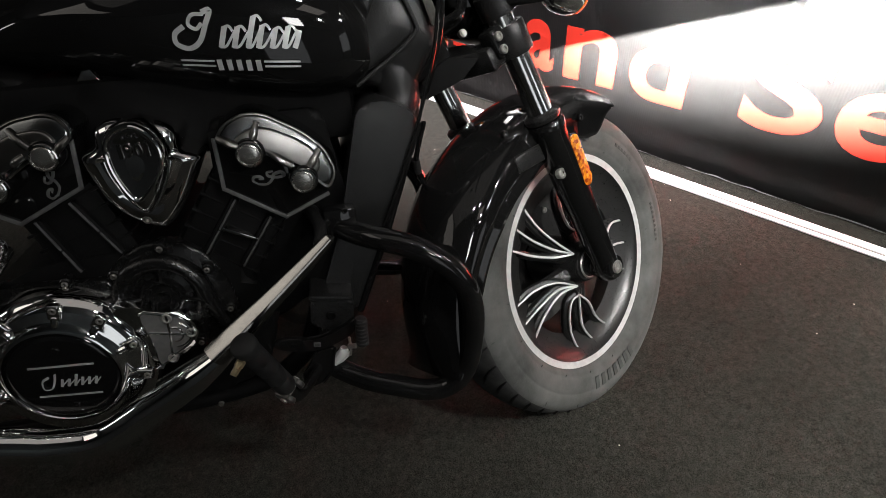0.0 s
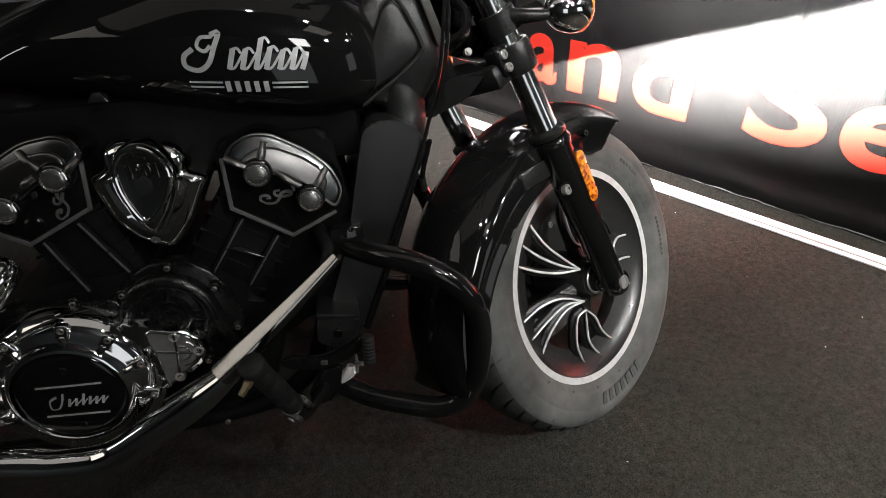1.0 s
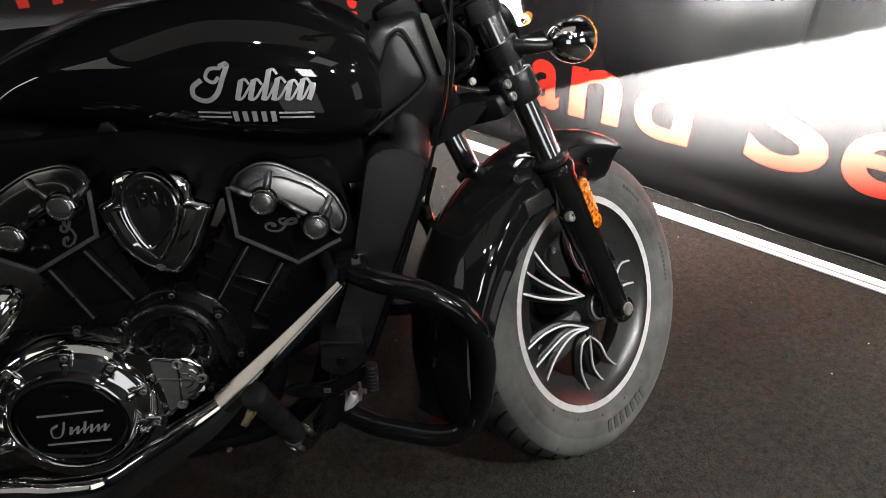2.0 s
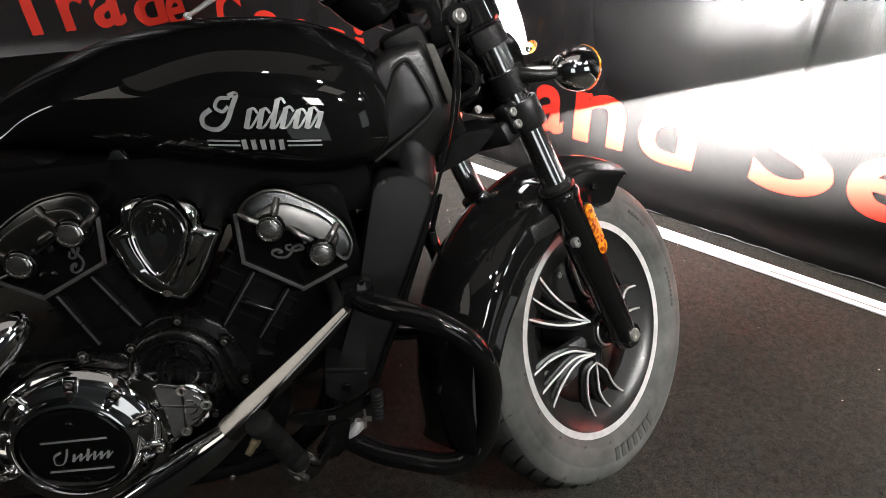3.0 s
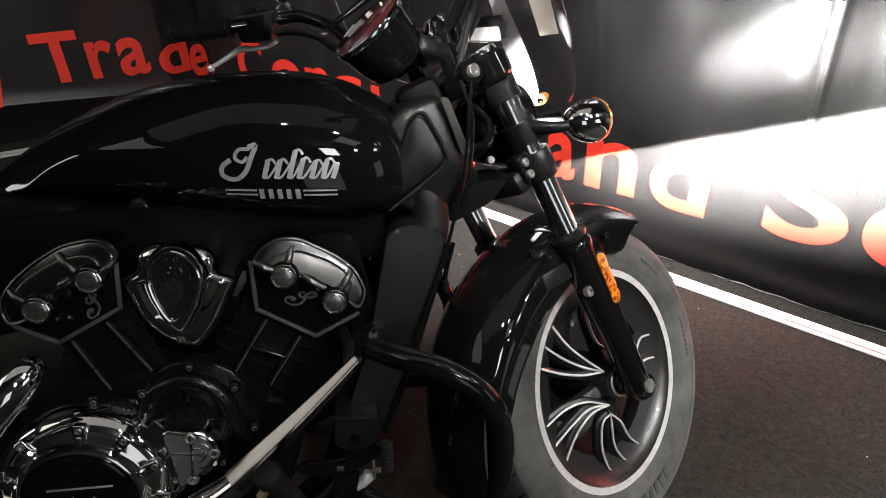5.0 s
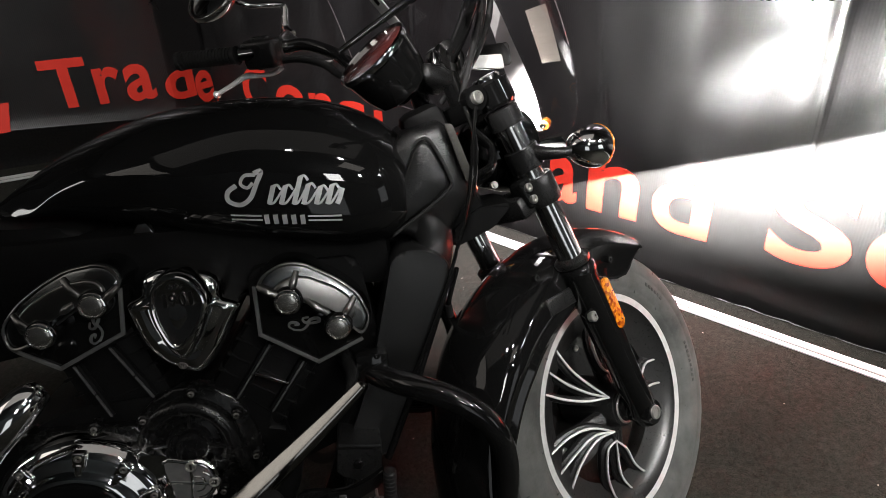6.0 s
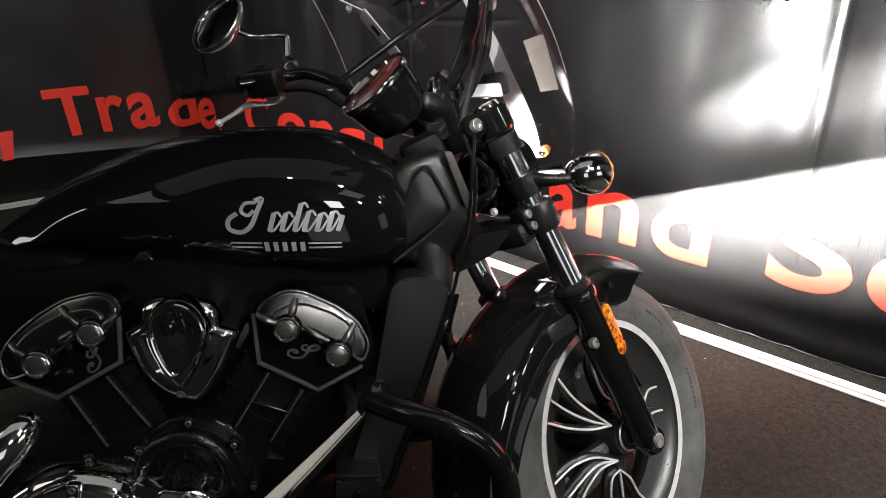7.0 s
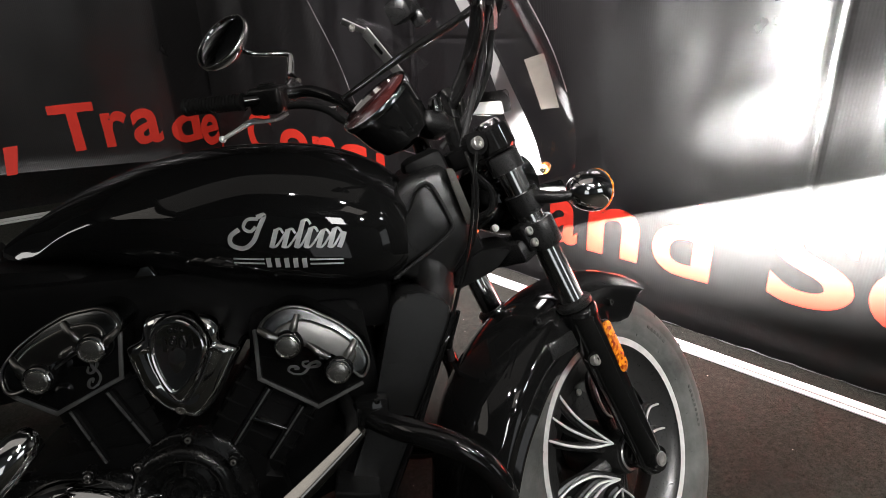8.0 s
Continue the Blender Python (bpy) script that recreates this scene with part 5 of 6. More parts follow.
def exhaust():
    bm = bmesh.new()
    tube(bm, [(-0.485, -0.200, 0.526), (-0.51, -0.203, 0.503), (-0.55, -0.208, 0.466), (-0.63, -0.218, 0.394), (-0.70, -0.225, 0.345), (-0.78, -0.225, 0.300), (-0.855, -0.225, 0.262), (-0.93, -0.225, 0.264), (-1.02, -0.225, 0.285), (-1.3, -0.225, 0.32)],
         [0.004, 0.005, 0.007, 0.012, 0.022, 0.025, 0.026, 0.026, 0.027, 0.03], 28, 9)
    pipe = part("exhaust_pipe", bm, CHROME, BK, "chrome exhaust pipe sweeping under the engine")
    # flat-faced heat shield over its upper run
    upper, lower = Vector((-0.40, -0.68, 0.61)), Vector((-0.31, -0.63, 0.71))
    top, foot = Vector((-0.475, -0.203, 0.538)), Vector((-0.651, -0.226, 0.379))
    t = (foot - top).normalized()
    rings = []
    for i in range(25):
        k = i / 24
        face = upper.lerp(lower, k)
        up = (face - t * face.dot(t)).normalized()
        across = t.cross(up)
        r = 0.0088 + 0.0100 * min(1.0, k * 1.2)
        rise = 0.012 * k + 0.014 * k * k - 0.008
        ring = []
        for j in range(40):
            c, v = math.cos(2 * math.pi * j / 40), math.sin(2 * math.pi * j / 40)
            ring.append(top.lerp(foot, k) + across * r * c + up * (r * (min(v, 0.82) + 0.12 * max(0.0, v - 0.82)) + rise))
        rings.append(ring)
    for end, way in ((0, -1), (-1, 1)):
        mid = sum(rings[end], Vector()) / 40
        rings.insert(0 if way < 0 else len(rings), [mid + (q - mid) * 0.55 + t * 0.004 * way for q in rings[end]])
    bm = bmesh.new()
    loft(bm, rings)
    part("heat_shield", bm, SATINCHROME, pipe, "flat-faced chrome heat shield", 24)
    bm = bmesh.new()
    tube(bm, [(-0.52, -0.06, 0.545), (-0.495, -0.12, 0.540), (-0.486, -0.165, 0.533), (-0.492, -0.196, 0.522)], [0.012, 0.012, 0.010, 0.006], 20, 6)
    part("header", bm, SATIN, pipe)
    bm = bmesh.new()
    tube(bm, [(-0.66, -0.203, 0.378), (-0.72, -0.203, 0.350), (-0.76, -0.204, 0.330)], 0.007, 10, 4)
    part("heat_shield_clamp", bm, SMOKED, pipe)
    bm = bmesh.new()
    tube(bm, [(-0.894, -0.185, 0.580), (-0.903, -0.20, 0.575), (-0.922, -0.215, 0.557), (-0.96, -0.225, 0.52), (-1.03, -0.225, 0.44)], [0.018, 0.023, 0.025, 0.026, 0.026], 24, 8)
    part("exhaust_pipe", bm, CHROME, BK, "chrome rear exhaust pipe")


exhaust()


# ---- frame, shrouds, guards, controls ----
def frame_parts():
    bm = bmesh.new()
    tube(bm, [(-0.30, -0.03, 0.74), (-0.40, -0.045, 0.715), (-0.55, -0.05, 0.715), (-0.75, -0.05, 0.732), (-0.98, -0.05, 0.75), (-1.2, -0.08, 0.72)], 0.016, 14, 6)
    part("frame_rail", bm, MATT, BK)
    bm = bmesh.new()
    tube(bm, [(-0.36, -0.08, 0.70), (-0.43, -0.095, 0.56), (-0.50, -0.100, 0.40), (-0.56, -0.11, 0.27), (-0.70, -0.11, 0.215), (-1.1, -0.12, 0.22)], 0.017, 14, 6)
    part("frame_downtube", bm, MATT, BK)
    bm = bmesh.new()
    tube(bm, [(-0.36, 0.10, 0.70), (-0.43, 0.125, 0.56), (-0.50, 0.135, 0.40), (-0.56, 0.13, 0.27), (-0.70, 0.12, 0.215), (-1.1, 0.12, 0.22)], 0.017, 14, 6)
    part("frame_downtube", bm, MATT, BK)
    bm = bmesh.new()
    between((-0.27, 0, 0.70), (-0.345, 0, 0.90), 0.07, 0.08, 0.015, 0, bm)
    part("steering_head", bm, MATT, BK)
    # airbox oversized and darkened so no floor shows under the tank
    bm = bmesh.new()
    box(bm, Matrix.Translation((-0.69, 0, 0.705)), 0.56, 0.20, 0.12, 0.02)
    part("airbox", bm, SHADEPLASTIC, BK)
    # bright plate added to stand for a pale notch at the tank's foot
    bm = bmesh.new()
    prism(bm, [(-0.757, 0.768), (-0.747, 0.782), (-0.736, 0.783), (-0.728, 0.768)], -0.134, -0.12, 0.002)
    part("tank_notch_patch", bm, SMOKED, BK)
    bm = bmesh.new()
    prism(bm, rounded([(-1.30, 0.74), (-0.99, 0.785), (-0.84, 0.775), (-0.80, 0.70), (-0.90, 0.60), (-1.25, 0.55)], 0.03), -0.085, 0.085, 0.012, 3)
    part("side_panel", bm, MATT, BK, "black side panel under the tank")
    # lean stand
    bm = bmesh.new()
    tube(bm, [(-0.62, 0.13, 0.22), (-0.60, 0.22, 0.13), (-0.57, 0.33, 0.062)], 0.012, 12, 4)
    part("side_stand", bm, TUBEBLACK, BK)
    # rear wheel and seat keep the bike whole outside the view
    bm = bmesh.new()
    lathe(bm, [(0.20, 0.06), (0.25, 0.075), (0.30, 0.06), (0.318, 0.0), (0.30, -0.06), (0.25, -0.075), (0.20, -0.06)], (-1.56, 0, 0.318), RIGHT, 64)
    part("rear_wheel", bm, RUBBER, BK, "black rear tyre")
    bm = bmesh.new()
    tube(bm, [(-0.99, 0, 0.775), (-1.08, 0, 0.74), (-1.25, 0, 0.73), (-1.42, 0, 0.79)], [0.05, 0.12, 0.16, 0.10], 20, 6, flat=0.35)
    part("seat", bm, RUBBER, BK, "black seat")
    bm = bmesh.new()
    tube(bm, [(-0.94, -0.12, 0.32), (-1.3, -0.12, 0.33), (-1.56, -0.12, 0.318)], 0.022, 12, 4)
    part("swingarm", bm, TUBEBLACK, BK)


frame_parts()


def shrouds():
    bm = bmesh.new()
    prism(bm, rounded([(-0.412, 0.690), (-0.398, 0.704), (-0.368, 0.706), (-0.335, 0.690), (-0.321, 0.668), (-0.330, 0.640), (-0.381, 0.508), (-0.455, 0.523)], 0.012), -0.132, 0.132, 0.008, 3)
    sh = part("radiator_shroud", bm, PLASTIC, BK, "grained black radiator side shroud")
    bm = bmesh.new()
    prism(bm, rounded([(-0.457, 0.517), (-0.383, 0.503), (-0.416, 0.431), (-0.446, 0.357), (-0.507, 0.390)], 0.012), -0.127, 0.127, 0.008, 3)
    part("radiator_shroud_lower", bm, PLASTIC, BK)
    bm = bmesh.new()
    for a, b in (((-0.322, 0.668), (-0.382, 0.508)), ((-0.382, 0.506), (-0.446, 0.357))):
        tube(bm, [(a[0], -0.127, a[1]), (b[0], -0.127, b[1])], 0.006, 10, 0)
    part("shroud_rim", bm, TUBEBLACK, sh)
    # headstock cover: broad pillow-shaped casting with a raised pad and a waist below
    base = smooth_outline(rounded([(-0.405, 0.845), (-0.372, 0.873), (-0.318, 0.886), (-0.300, 0.860), (-0.278, 0.800), (-0.279, 0.765), (-0.318, 0.706), (-0.345, 0.700), (-0.40, 0.722), (-0.415, 0.76)], 0.010), 1)
    bm = bmesh.new()
    dome(bm, base, 0.085, -0.098, 0.026, 0.010)
    hc = part("headstock_cover", bm, PLASTIC, BK, "grained black headstock cover with a raised pad", 50)
    pad = rounded([(-0.412, 0.728), (-0.392, 0.788), (-0.364, 0.850), (-0.352, 0.860), (-0.340, 0.854), (-0.317, 0.806), (-0.317, 0.790), (-0.340, 0.770)], 0.012)
    bm = bmesh.new()
    dome(bm, pad, -0.08, -0.113, 0.008, 0.004)
    part("raised_pad", bm, PLASTIC, hc)
    bm = bmesh.new()
    tube(bm, [(-0.366, -0.106, 0.852), (-0.352, -0.107, 0.862), (-0.338, -0.107, 0.856), (-0.314, -0.107, 0.806), (-0.314, -0.107, 0.789), (-0.340, -0.107, 0.766), (-0.404, -0.107, 0.724)], 0.003, 8, 4)
    part("pad_groove", bm, RUBBER, hc)
    # waist piece between cover and shroud
    bm = bmesh.new()
    tube(bm, [(-0.352, -0.062, 0.765), (-0.346, -0.070, 0.735), (-0.341, -0.074, 0.705), (-0.346, -0.076, 0.675), (-0.362, -0.074, 0.640)], [0.040, 0.034, 0.031, 0.033, 0.040], 28, 6)
    part("shroud_waist", bm, PLASTIC, BK)
    # stamped data plate with rows of fine marks
    bm = bmesh.new()
    prism(bm, rounded([(-0.3170, 0.882), (-0.3055, 0.881), (-0.2770, 0.800), (-0.2885, 0.795)], 0.003), -0.109, -0.100, 0.001)
    plate = part("data_plate", bm, PLATEGREY, BK, "small grey metal data plate")
    for k in range(9):
        bm = bmesh.new()
        p = Vector((-0.3085, -0.1092, 0.869)).lerp(Vector((-0.2875, -0.1092, 0.807)), k / 8)
        box(bm, Matrix.Translation(p), 0.0030, 0.0006, 0.0030, 0)
        part("plate_mark", bm, TRIMDARK, plate)


shrouds()


GUARD = [(-0.475, -0.12, 0.525), (-0.439, -0.16, 0.521), (-0.407, -0.19, 0.52), (-0.372, -0.21, 0.515), (-0.337, -0.222, 0.501), (-0.303, -0.228, 0.473), (-0.281, -0.23, 0.434), (-0.272, -0.23, 0.39), (-0.275, -0.229, 0.335), (-0.286, -0.226, 0.281), (-0.312, -0.222, 0.247), (-0.352, -0.215, 0.236), (-0.405, -0.205, 0.249), (-0.459, -0.19, 0.265), (-0.53, -0.15, 0.29)]


def crash_bar():
    for s in (1, -1):
        bm = bmesh.new()
        tube(bm, [(x, y * s, z) for x, y, z in GUARD], 0.0180, 24, 7)
        bar = part("crash_bar", bm, TUBEBLACK, BK, "black tubular engine guard")
        bm = bmesh.new()
        box(bm, Matrix.Translation((-0.455, -0.140 * s, 0.535)), 0.05, 0.03, 0.045, 0.008)
        part("bar_mount", bm, TUBEBLACK, bar)
        bm = bmesh.new()
        bolt(bm, (-0.447, -0.163 * s, 0.558), (0, -s, 0), 0.0045, 0.002)
        part("mount_bolt", bm, TUBEBLACK, bar)


crash_bar()


def foot_controls():
    a, b = Vector((-0.5614, -0.285, 0.3491)), Vector((-0.5893, -0.352, 0.4842))
    d = (b - a).normalized()
    bm = bmesh.new()
    prof = [(0.010, 0.0), (0.0130, 0.003)]
    for k in range(4):
        h = 0.006 + 0.031 * k
        prof += [(0.0138, h), (0.0150, h + 0.003), (0.0152, h + 0.027), (0.0140, h + 0.030)]
    prof += [(0.0158, 0.134), (0.0168, 0.138), (0.0168, 0.147), (0.0145, 0.150), (0, 0.151)]
    lathe(bm, prof, a, d, 30)
    peg = part("footpeg", bm, RUBBER, BK, "black rubber footpeg folded upward", 50)
    bm = bmesh.new()
    q = b - d * 0.016
    lathe(bm, [(0.0, 0.024), (0.0042, 0.024), (0.0048, 0.020), (0.0048, 0.012), (0.0062, 0.012), (0.0062, 0.004), (0.004, 0.0), (0.004, -0.008)], q + Vector((-0.006, -0.003, -0.012)), (-0.55, -0.62, -0.55), 6)
    part("peg_bolt", bm, BRASS, peg, "dull brass hexagon bolt")
    # forked joint of the peg: two worn cheeks and the pin between
    side = d.cross(Vector((0.75, -0.65, 0.1))).normalized()
    for k in (-1, 1):
        c = a - d * 0.010 + side * 0.0125 * k
        bm = bmesh.new()
        lathe(bm, [(0.0, -0.004), (0.0140, -0.004), (0.0152, -0.0025), (0.0152, 0.0025), (0.0140, 0.004), (0.0, 0.004)], c, side, 24)
        between(c, c + d * 0.016, 0.022, 0.0078, 0.002, 0, bm, up=side)
        part("peg_clevis", bm, WORN, peg, "worn metal peg joint")
    bm = bmesh.new()
    tube(bm, [a - d * 0.010 - side * 0.019, a - d * 0.010 + side * 0.019], 0.0052, 12, 0)
    part("peg_pin", bm, BOLT, peg)
    bm = bmesh.new()
    tube(bm, [a - d * 0.012, Vector((-0.552, -0.262, 0.312)), Vector((-0.540, -0.225, 0.300)), Vector((-0.52, -0.185, 0.310)), Vector((-0.505, -0.14, 0.36))], [0.011, 0.012, 0.014, 0.016, 0.018], 14, 5, flat=0.6)
    mount = part("peg_bracket", bm, TUBEBLACK, BK, "black bent peg bracket plate")
    # flat plate of the bracket with rolled edges
    plate = [(-0.5227, 0.3395), (-0.5358, 0.3161), (-0.5475, 0.3023), (-0.547, 0.2855), (-0.5411, 0.2723), (-0.5206, 0.2795), (-0.5052, 0.297), (-0.4987, 0.3202), (-0.492, 0.3449)]
    bm = bmesh.new()
    prism(bm, rounded(plate, 0.008), -0.203, -0.194, 0.0025, 3)
    part("bracket_plate", bm, TUBEBLACK, mount)
    bm = bmesh.new()
    tube(bm, [(x, -0.2035, z) for x, z in plate[0:4]], 0.0022, 8, 4)
    tube(bm, [(x, -0.2035, z) for x, z in plate[5:9]], 0.0022, 8, 4)
    part("plate_rim", bm, TUBEBLACK, mount)
    # brake pedal: broad flat arm, ribbed pad, square stamp
    upper = [(-0.5801, 0.3712), (-0.558, 0.377), (-0.5201, 0.3664), (-0.4877, 0.3771), (-0.4679, 0.3865), (-0.4548, 0.3955)]
    lower = [(-0.4548, 0.3765), (-0.4842, 0.357), (-0.5167, 0.3481), (-0.5531, 0.3519), (-0.5805, 0.3630)]
    bm = bmesh.new()
    prism(bm, smooth_outline(upper + lower, 3), -0.208, -0.198, 0.0025, 3)
    pedal = part("brake_pedal", bm, TUBEBLACK, BK, "black brake pedal with ribbed pad")
    bm = bmesh.new()
    lathe(bm, [(0, 0)] + [(r, 0.002 + 0.0066 * k + o) for k in range(7) for r, o in ((0.0098, 0.0), (0.0098, 0.0046), (0.0088, 0.0056))] + [(0.008, 0.050), (0, 0.051)], (-0.4480, -0.226, 0.3585), (0.05, -0.02, 1), 18)
    part("pedal_pad", bm, RUBBER, pedal)
    bm = bmesh.new()
    box(bm, Matrix.Translation((-0.5180, -0.2083, 0.3590)) @ Matrix.Rotation(radians(8), 4, "Y"), 0.0105, 0.0012, 0.0085, 0.0004)
    part("pedal_mark", bm, EDGE, pedal)
    bm = bmesh.new()
    box(bm, Matrix.Translation((-0.5180, -0.2090, 0.3590)) @ Matrix.Rotation(radians(8), 4, "Y"), 0.0075, 0.0012, 0.0055, 0.0004)
    part("pedal_mark_field", bm, TRIMDARK, pedal)
    bm = bmesh.new()
    prism(bm, rounded([(-0.5206, 0.4147), (-0.4573, 0.4047), (-0.4540, 0.3925), (-0.4605, 0.3541), (-0.4907, 0.3481), (-0.5265, 0.3674)], 0.006), -0.165, -0.11, 0.005, 3)
    reservoir = part("master_cylinder", bm, SATIN, BK, "black brake master cylinder")
    bm = bmesh.new()
    prism(bm, rounded([(-0.523, 0.4150), (-0.456, 0.4045), (-0.455, 0.4125), (-0.520, 0.4235)], 0.003), -0.168, -0.108, 0.002, 2)
    part("reservoir_lid", bm, PLASTIC, reservoir)
    bm = bmesh.new()
    bolt(bm, (-0.4924, -0.166, 0.3818), RIGHT, 0.0075, 0.004)
    part("master_cylinder_bolt", bm, TUBEBLACK, reservoir)
    # bright return linkage behind the pedal
    bm = bmesh.new()
    prism(bm, rounded([(-0.5008, 0.2901), (-0.4849, 0.2972), (-0.4718, 0.3090), (-0.4790, 0.3180), (-0.4945, 0.3118)], 0.003), -0.182, -0.170, 0.002, 2)
    tube(bm, [(-0.4945, -0.184, 0.3050), (-0.4830, -0.186, 0.3190), (-0.4800, -0.186, 0.3290)], [0.0075, 0.0085, 0.0060], 10, 4)
    link = part("pedal_link", bm, LEVER, BK, "bright pedal linkage")
    bm = bmesh.new()
    tube(bm, [(-0.4718, -0.180, 0.3070), (-0.4690, -0.180, 0.3230), (-0.4696, -0.178, 0.3420)], 0.0022, 8, 4)
    part("link_rod", bm, BOLT, link)
    bm = bmesh.new()
    tube(bm, [(-0.4720, -0.190, 0.3330), (-0.4600, -0.195, 0.3350)], 0.0042, 10, 0)
    part("link_pin", bm, BOLT, link)
    bm = bmesh.new()
    bolt(bm, (-0.7091, -0.128, 0.2078), RIGHT, 0.005, 0.003)
    part("frame_bolt", bm, DULLBOLT, BK)


foot_controls()


def cables():
    for pts, r in (([(-0.262, -0.07, 0.90), (-0.275, -0.10, 0.852), (-0.287, -0.115, 0.778), (-0.308, -0.13, 0.714), (-0.332, -0.138, 0.648), (-0.368, -0.138, 0.561), (-0.40, -0.13, 0.49)], 0.0030),
                   ([(-0.275, -0.05, 0.90), (-0.268, -0.085, 0.85), (-0.276, -0.10, 0.79), (-0.29, -0.10, 0.74), (-0.30, -0.08, 0.70)], 0.004),
                   ([(-0.31, -0.10, 0.66), (-0.325, -0.09, 0.60), (-0.318, -0.065, 0.558), (-0.295, -0.04, 0.515)], 0.004),
                   ([(-0.256, -0.02, 0.862), (-0.232, -0.03, 0.835), (-0.236, -0.04, 0.806), (-0.262, -0.03, 0.79)], 0.006),
                   ([(-0.258, 0.0, 0.850), (-0.225, -0.01, 0.828), (-0.232, -0.02, 0.795), (-0.258, -0.02, 0.775)], 0.006)):
        bm = bmesh.new()
        tube(bm, pts, r, 10, 6)
        part("cable", bm, TUBEBLACK, BK)
    bm = bmesh.new()
    tube(bm, [(-0.326, -0.088, 0.598), (-0.322, -0.075, 0.572)], 0.0065, 10, 0)
    part("cable_clip", bm, RUBBER, BK)
    bm = bmesh.new()
    lathe(bm, [(0.0, 0.005), (0.004, 0.005), (0.004, 0.002), (0.006, 0.002), (0.0065, -0.004), (0.005, -0.01)], (-0.232, -0.045, 0.775), (0.2, -0.9, 0.35), 20)
    part("horn_bolt", bm, DULLBOLT, BK)
    bm = bmesh.new()
    prism(bm, rounded([(-0.20, 0.745), (-0.235, 0.705), (-0.305, 0.675), (-0.31, 0.70), (-0.26, 0.74)], 0.012), -0.045, 0.045, 0.008, 3)
    part("horn_bracket", bm, MATT, BK)


cables()


# ---- bars, clocks, screen ----
def handlebar():
    bm = bmesh.new()
    tube(bm, [(-0.004, 0.36, 0.934), (0.04, 0.345, 0.915), (0.085, 0.335, 0.900), (0.116, 0.31, 0.881), (0.127, 0.26, 0.833), (0.100, 0.19, 0.785), (0.085, 0.10, 0.735), (0.085, 0.04, 0.716), (0.089, -0.04, 0.712), (0.112, -0.08, 0.735), (0.128, -0.11, 0.762), (0.126, -0.15, 0.79), (0.112, -0.19, 0.82), (0.06, -0.26, 0.85), (0.01, -0.34, 0.92), (-0.05, -0.44, 0.98)], 0.0125, 18, 7)
    bar = part("handlebar", steered(bm), TUBEBLACK, BK, "black swept handlebar")
    bm = bmesh.new()
    tube(bm, [(0.055, 0.345, 0.885), (0.078, 0.30, 0.862), (0.09, 0.26, 0.827), (0.069, 0.20, 0.786), (0.055, 0.10, 0.735)], [0.006, 0.008, 0.008, 0.007, 0.006], 14, 6)
    part("wiring_sleeve", steered(bm), RUBBER, bar)
    bm = bmesh.new()
    tube(bm, [(0.100, 0.275, 0.832), (0.112, 0.262, 0.822)], 0.005, 10, 0)
    part("cable_adjuster", steered(bm), DULLBOLT, bar)
    a, b = Vector((-0.004, 0.360, 0.934)), Vector((-0.068, 0.462, 0.993))
    n = (b - a).length
    bm = bmesh.new()
    lathe(bm, [(0.0, 0.0), (0.0185, 0.0)] + [(r, 0.004 + 0.0075 * k + o) for k in range(int(n / 0.0075) - 1) for r, o in ((0.0172, 0.0), (0.0172, 0.0045), (0.0155, 0.0055), (0.0155, 0.007))] + [(0.0185, n - 0.008), (0.0185, n), (0.012, n + 0.003), (0, n + 0.003)], a, b - a, 24)
    part("grip", steered(bm), RUBBER, bar, "ribbed black rubber grip")
    bm = bmesh.new()
    q = Matrix.Translation((0.042, 0.350, 0.912)) @ (b - a).to_track_quat("Z", "Y").to_matrix().to_4x4()
    box(bm, q, 0.052, 0.056, 0.074, 0.010, seg=3)
    box(bm, q @ Matrix.Translation((0.0, 0.026, 0.0)), 0.034, 0.016, 0.03, 0.005)
    sw = part("switch_housing", steered(bm), SATIN, BK, "black left switch housing")
    for dx, dz in ((-0.012, 0.010), (0.006, 0.012), (-0.006, -0.010)):
        bm = bmesh.new()
        box(bm, q @ Matrix.Translation((dx, -0.027, dz)), 0.010, 0.008, 0.008, 0.002)
        part("switch_button", steered(bm), RUBBER, sw)
    bm = bmesh.new()
    box(bm, Matrix.Translation((0.105, 0.348, 0.908)) @ Matrix.Rotation(radians(-20), 4, "Y"), 0.034, 0.034, 0.040, 0.008, seg=3)
    part("lever_perch", steered(bm), SATIN, BK)
    bm = bmesh.new()
    tube(bm, [(0.065, 0.355, 0.871), (0.047, 0.37, 0.872), (0.025, 0.385, 0.883), (0.011, 0.41, 0.898), (-0.017, 0.435, 0.9), (-0.044, 0.462, 0.902)], [0.006, 0.0065, 0.006, 0.0095, 0.0075, 0.0065], 12, 6, flat=0.6)
    part("clutch_lever", steered(bm), LEVER, BK, "bright curved clutch lever")
    bm = bmesh.new()
    lathe(bm, [(0, -0.008), (0.006, -0.006), (0.0085, 0), (0.006, 0.006), (0, 0.008)], (-0.044, 0.462, 0.902), (0, 1, 0), 12)
    part("lever_tip", steered(bm), LEVER, BK)
    for y in (0.045, -0.045):
        bm = bmesh.new()
        tube(bm, [(0.062, y, 0.645), (0.075, y, 0.69), (0.086, y, 0.715)], [0.017, 0.016, 0.018], 16, 4)
        part("bar_riser", steered(bm), GLOSS, bar)
        bm = bmesh.new()
        lathe(bm, [(0.013, -0.018), (0.026, -0.018), (0.028, -0.014), (0.028, 0.014), (0.026, 0.018), (0.013, 0.018)], (0.087, y, 0.714), (0, 1, 0), 24)
        part("bar_clamp", steered(bm), CHROME, bar)
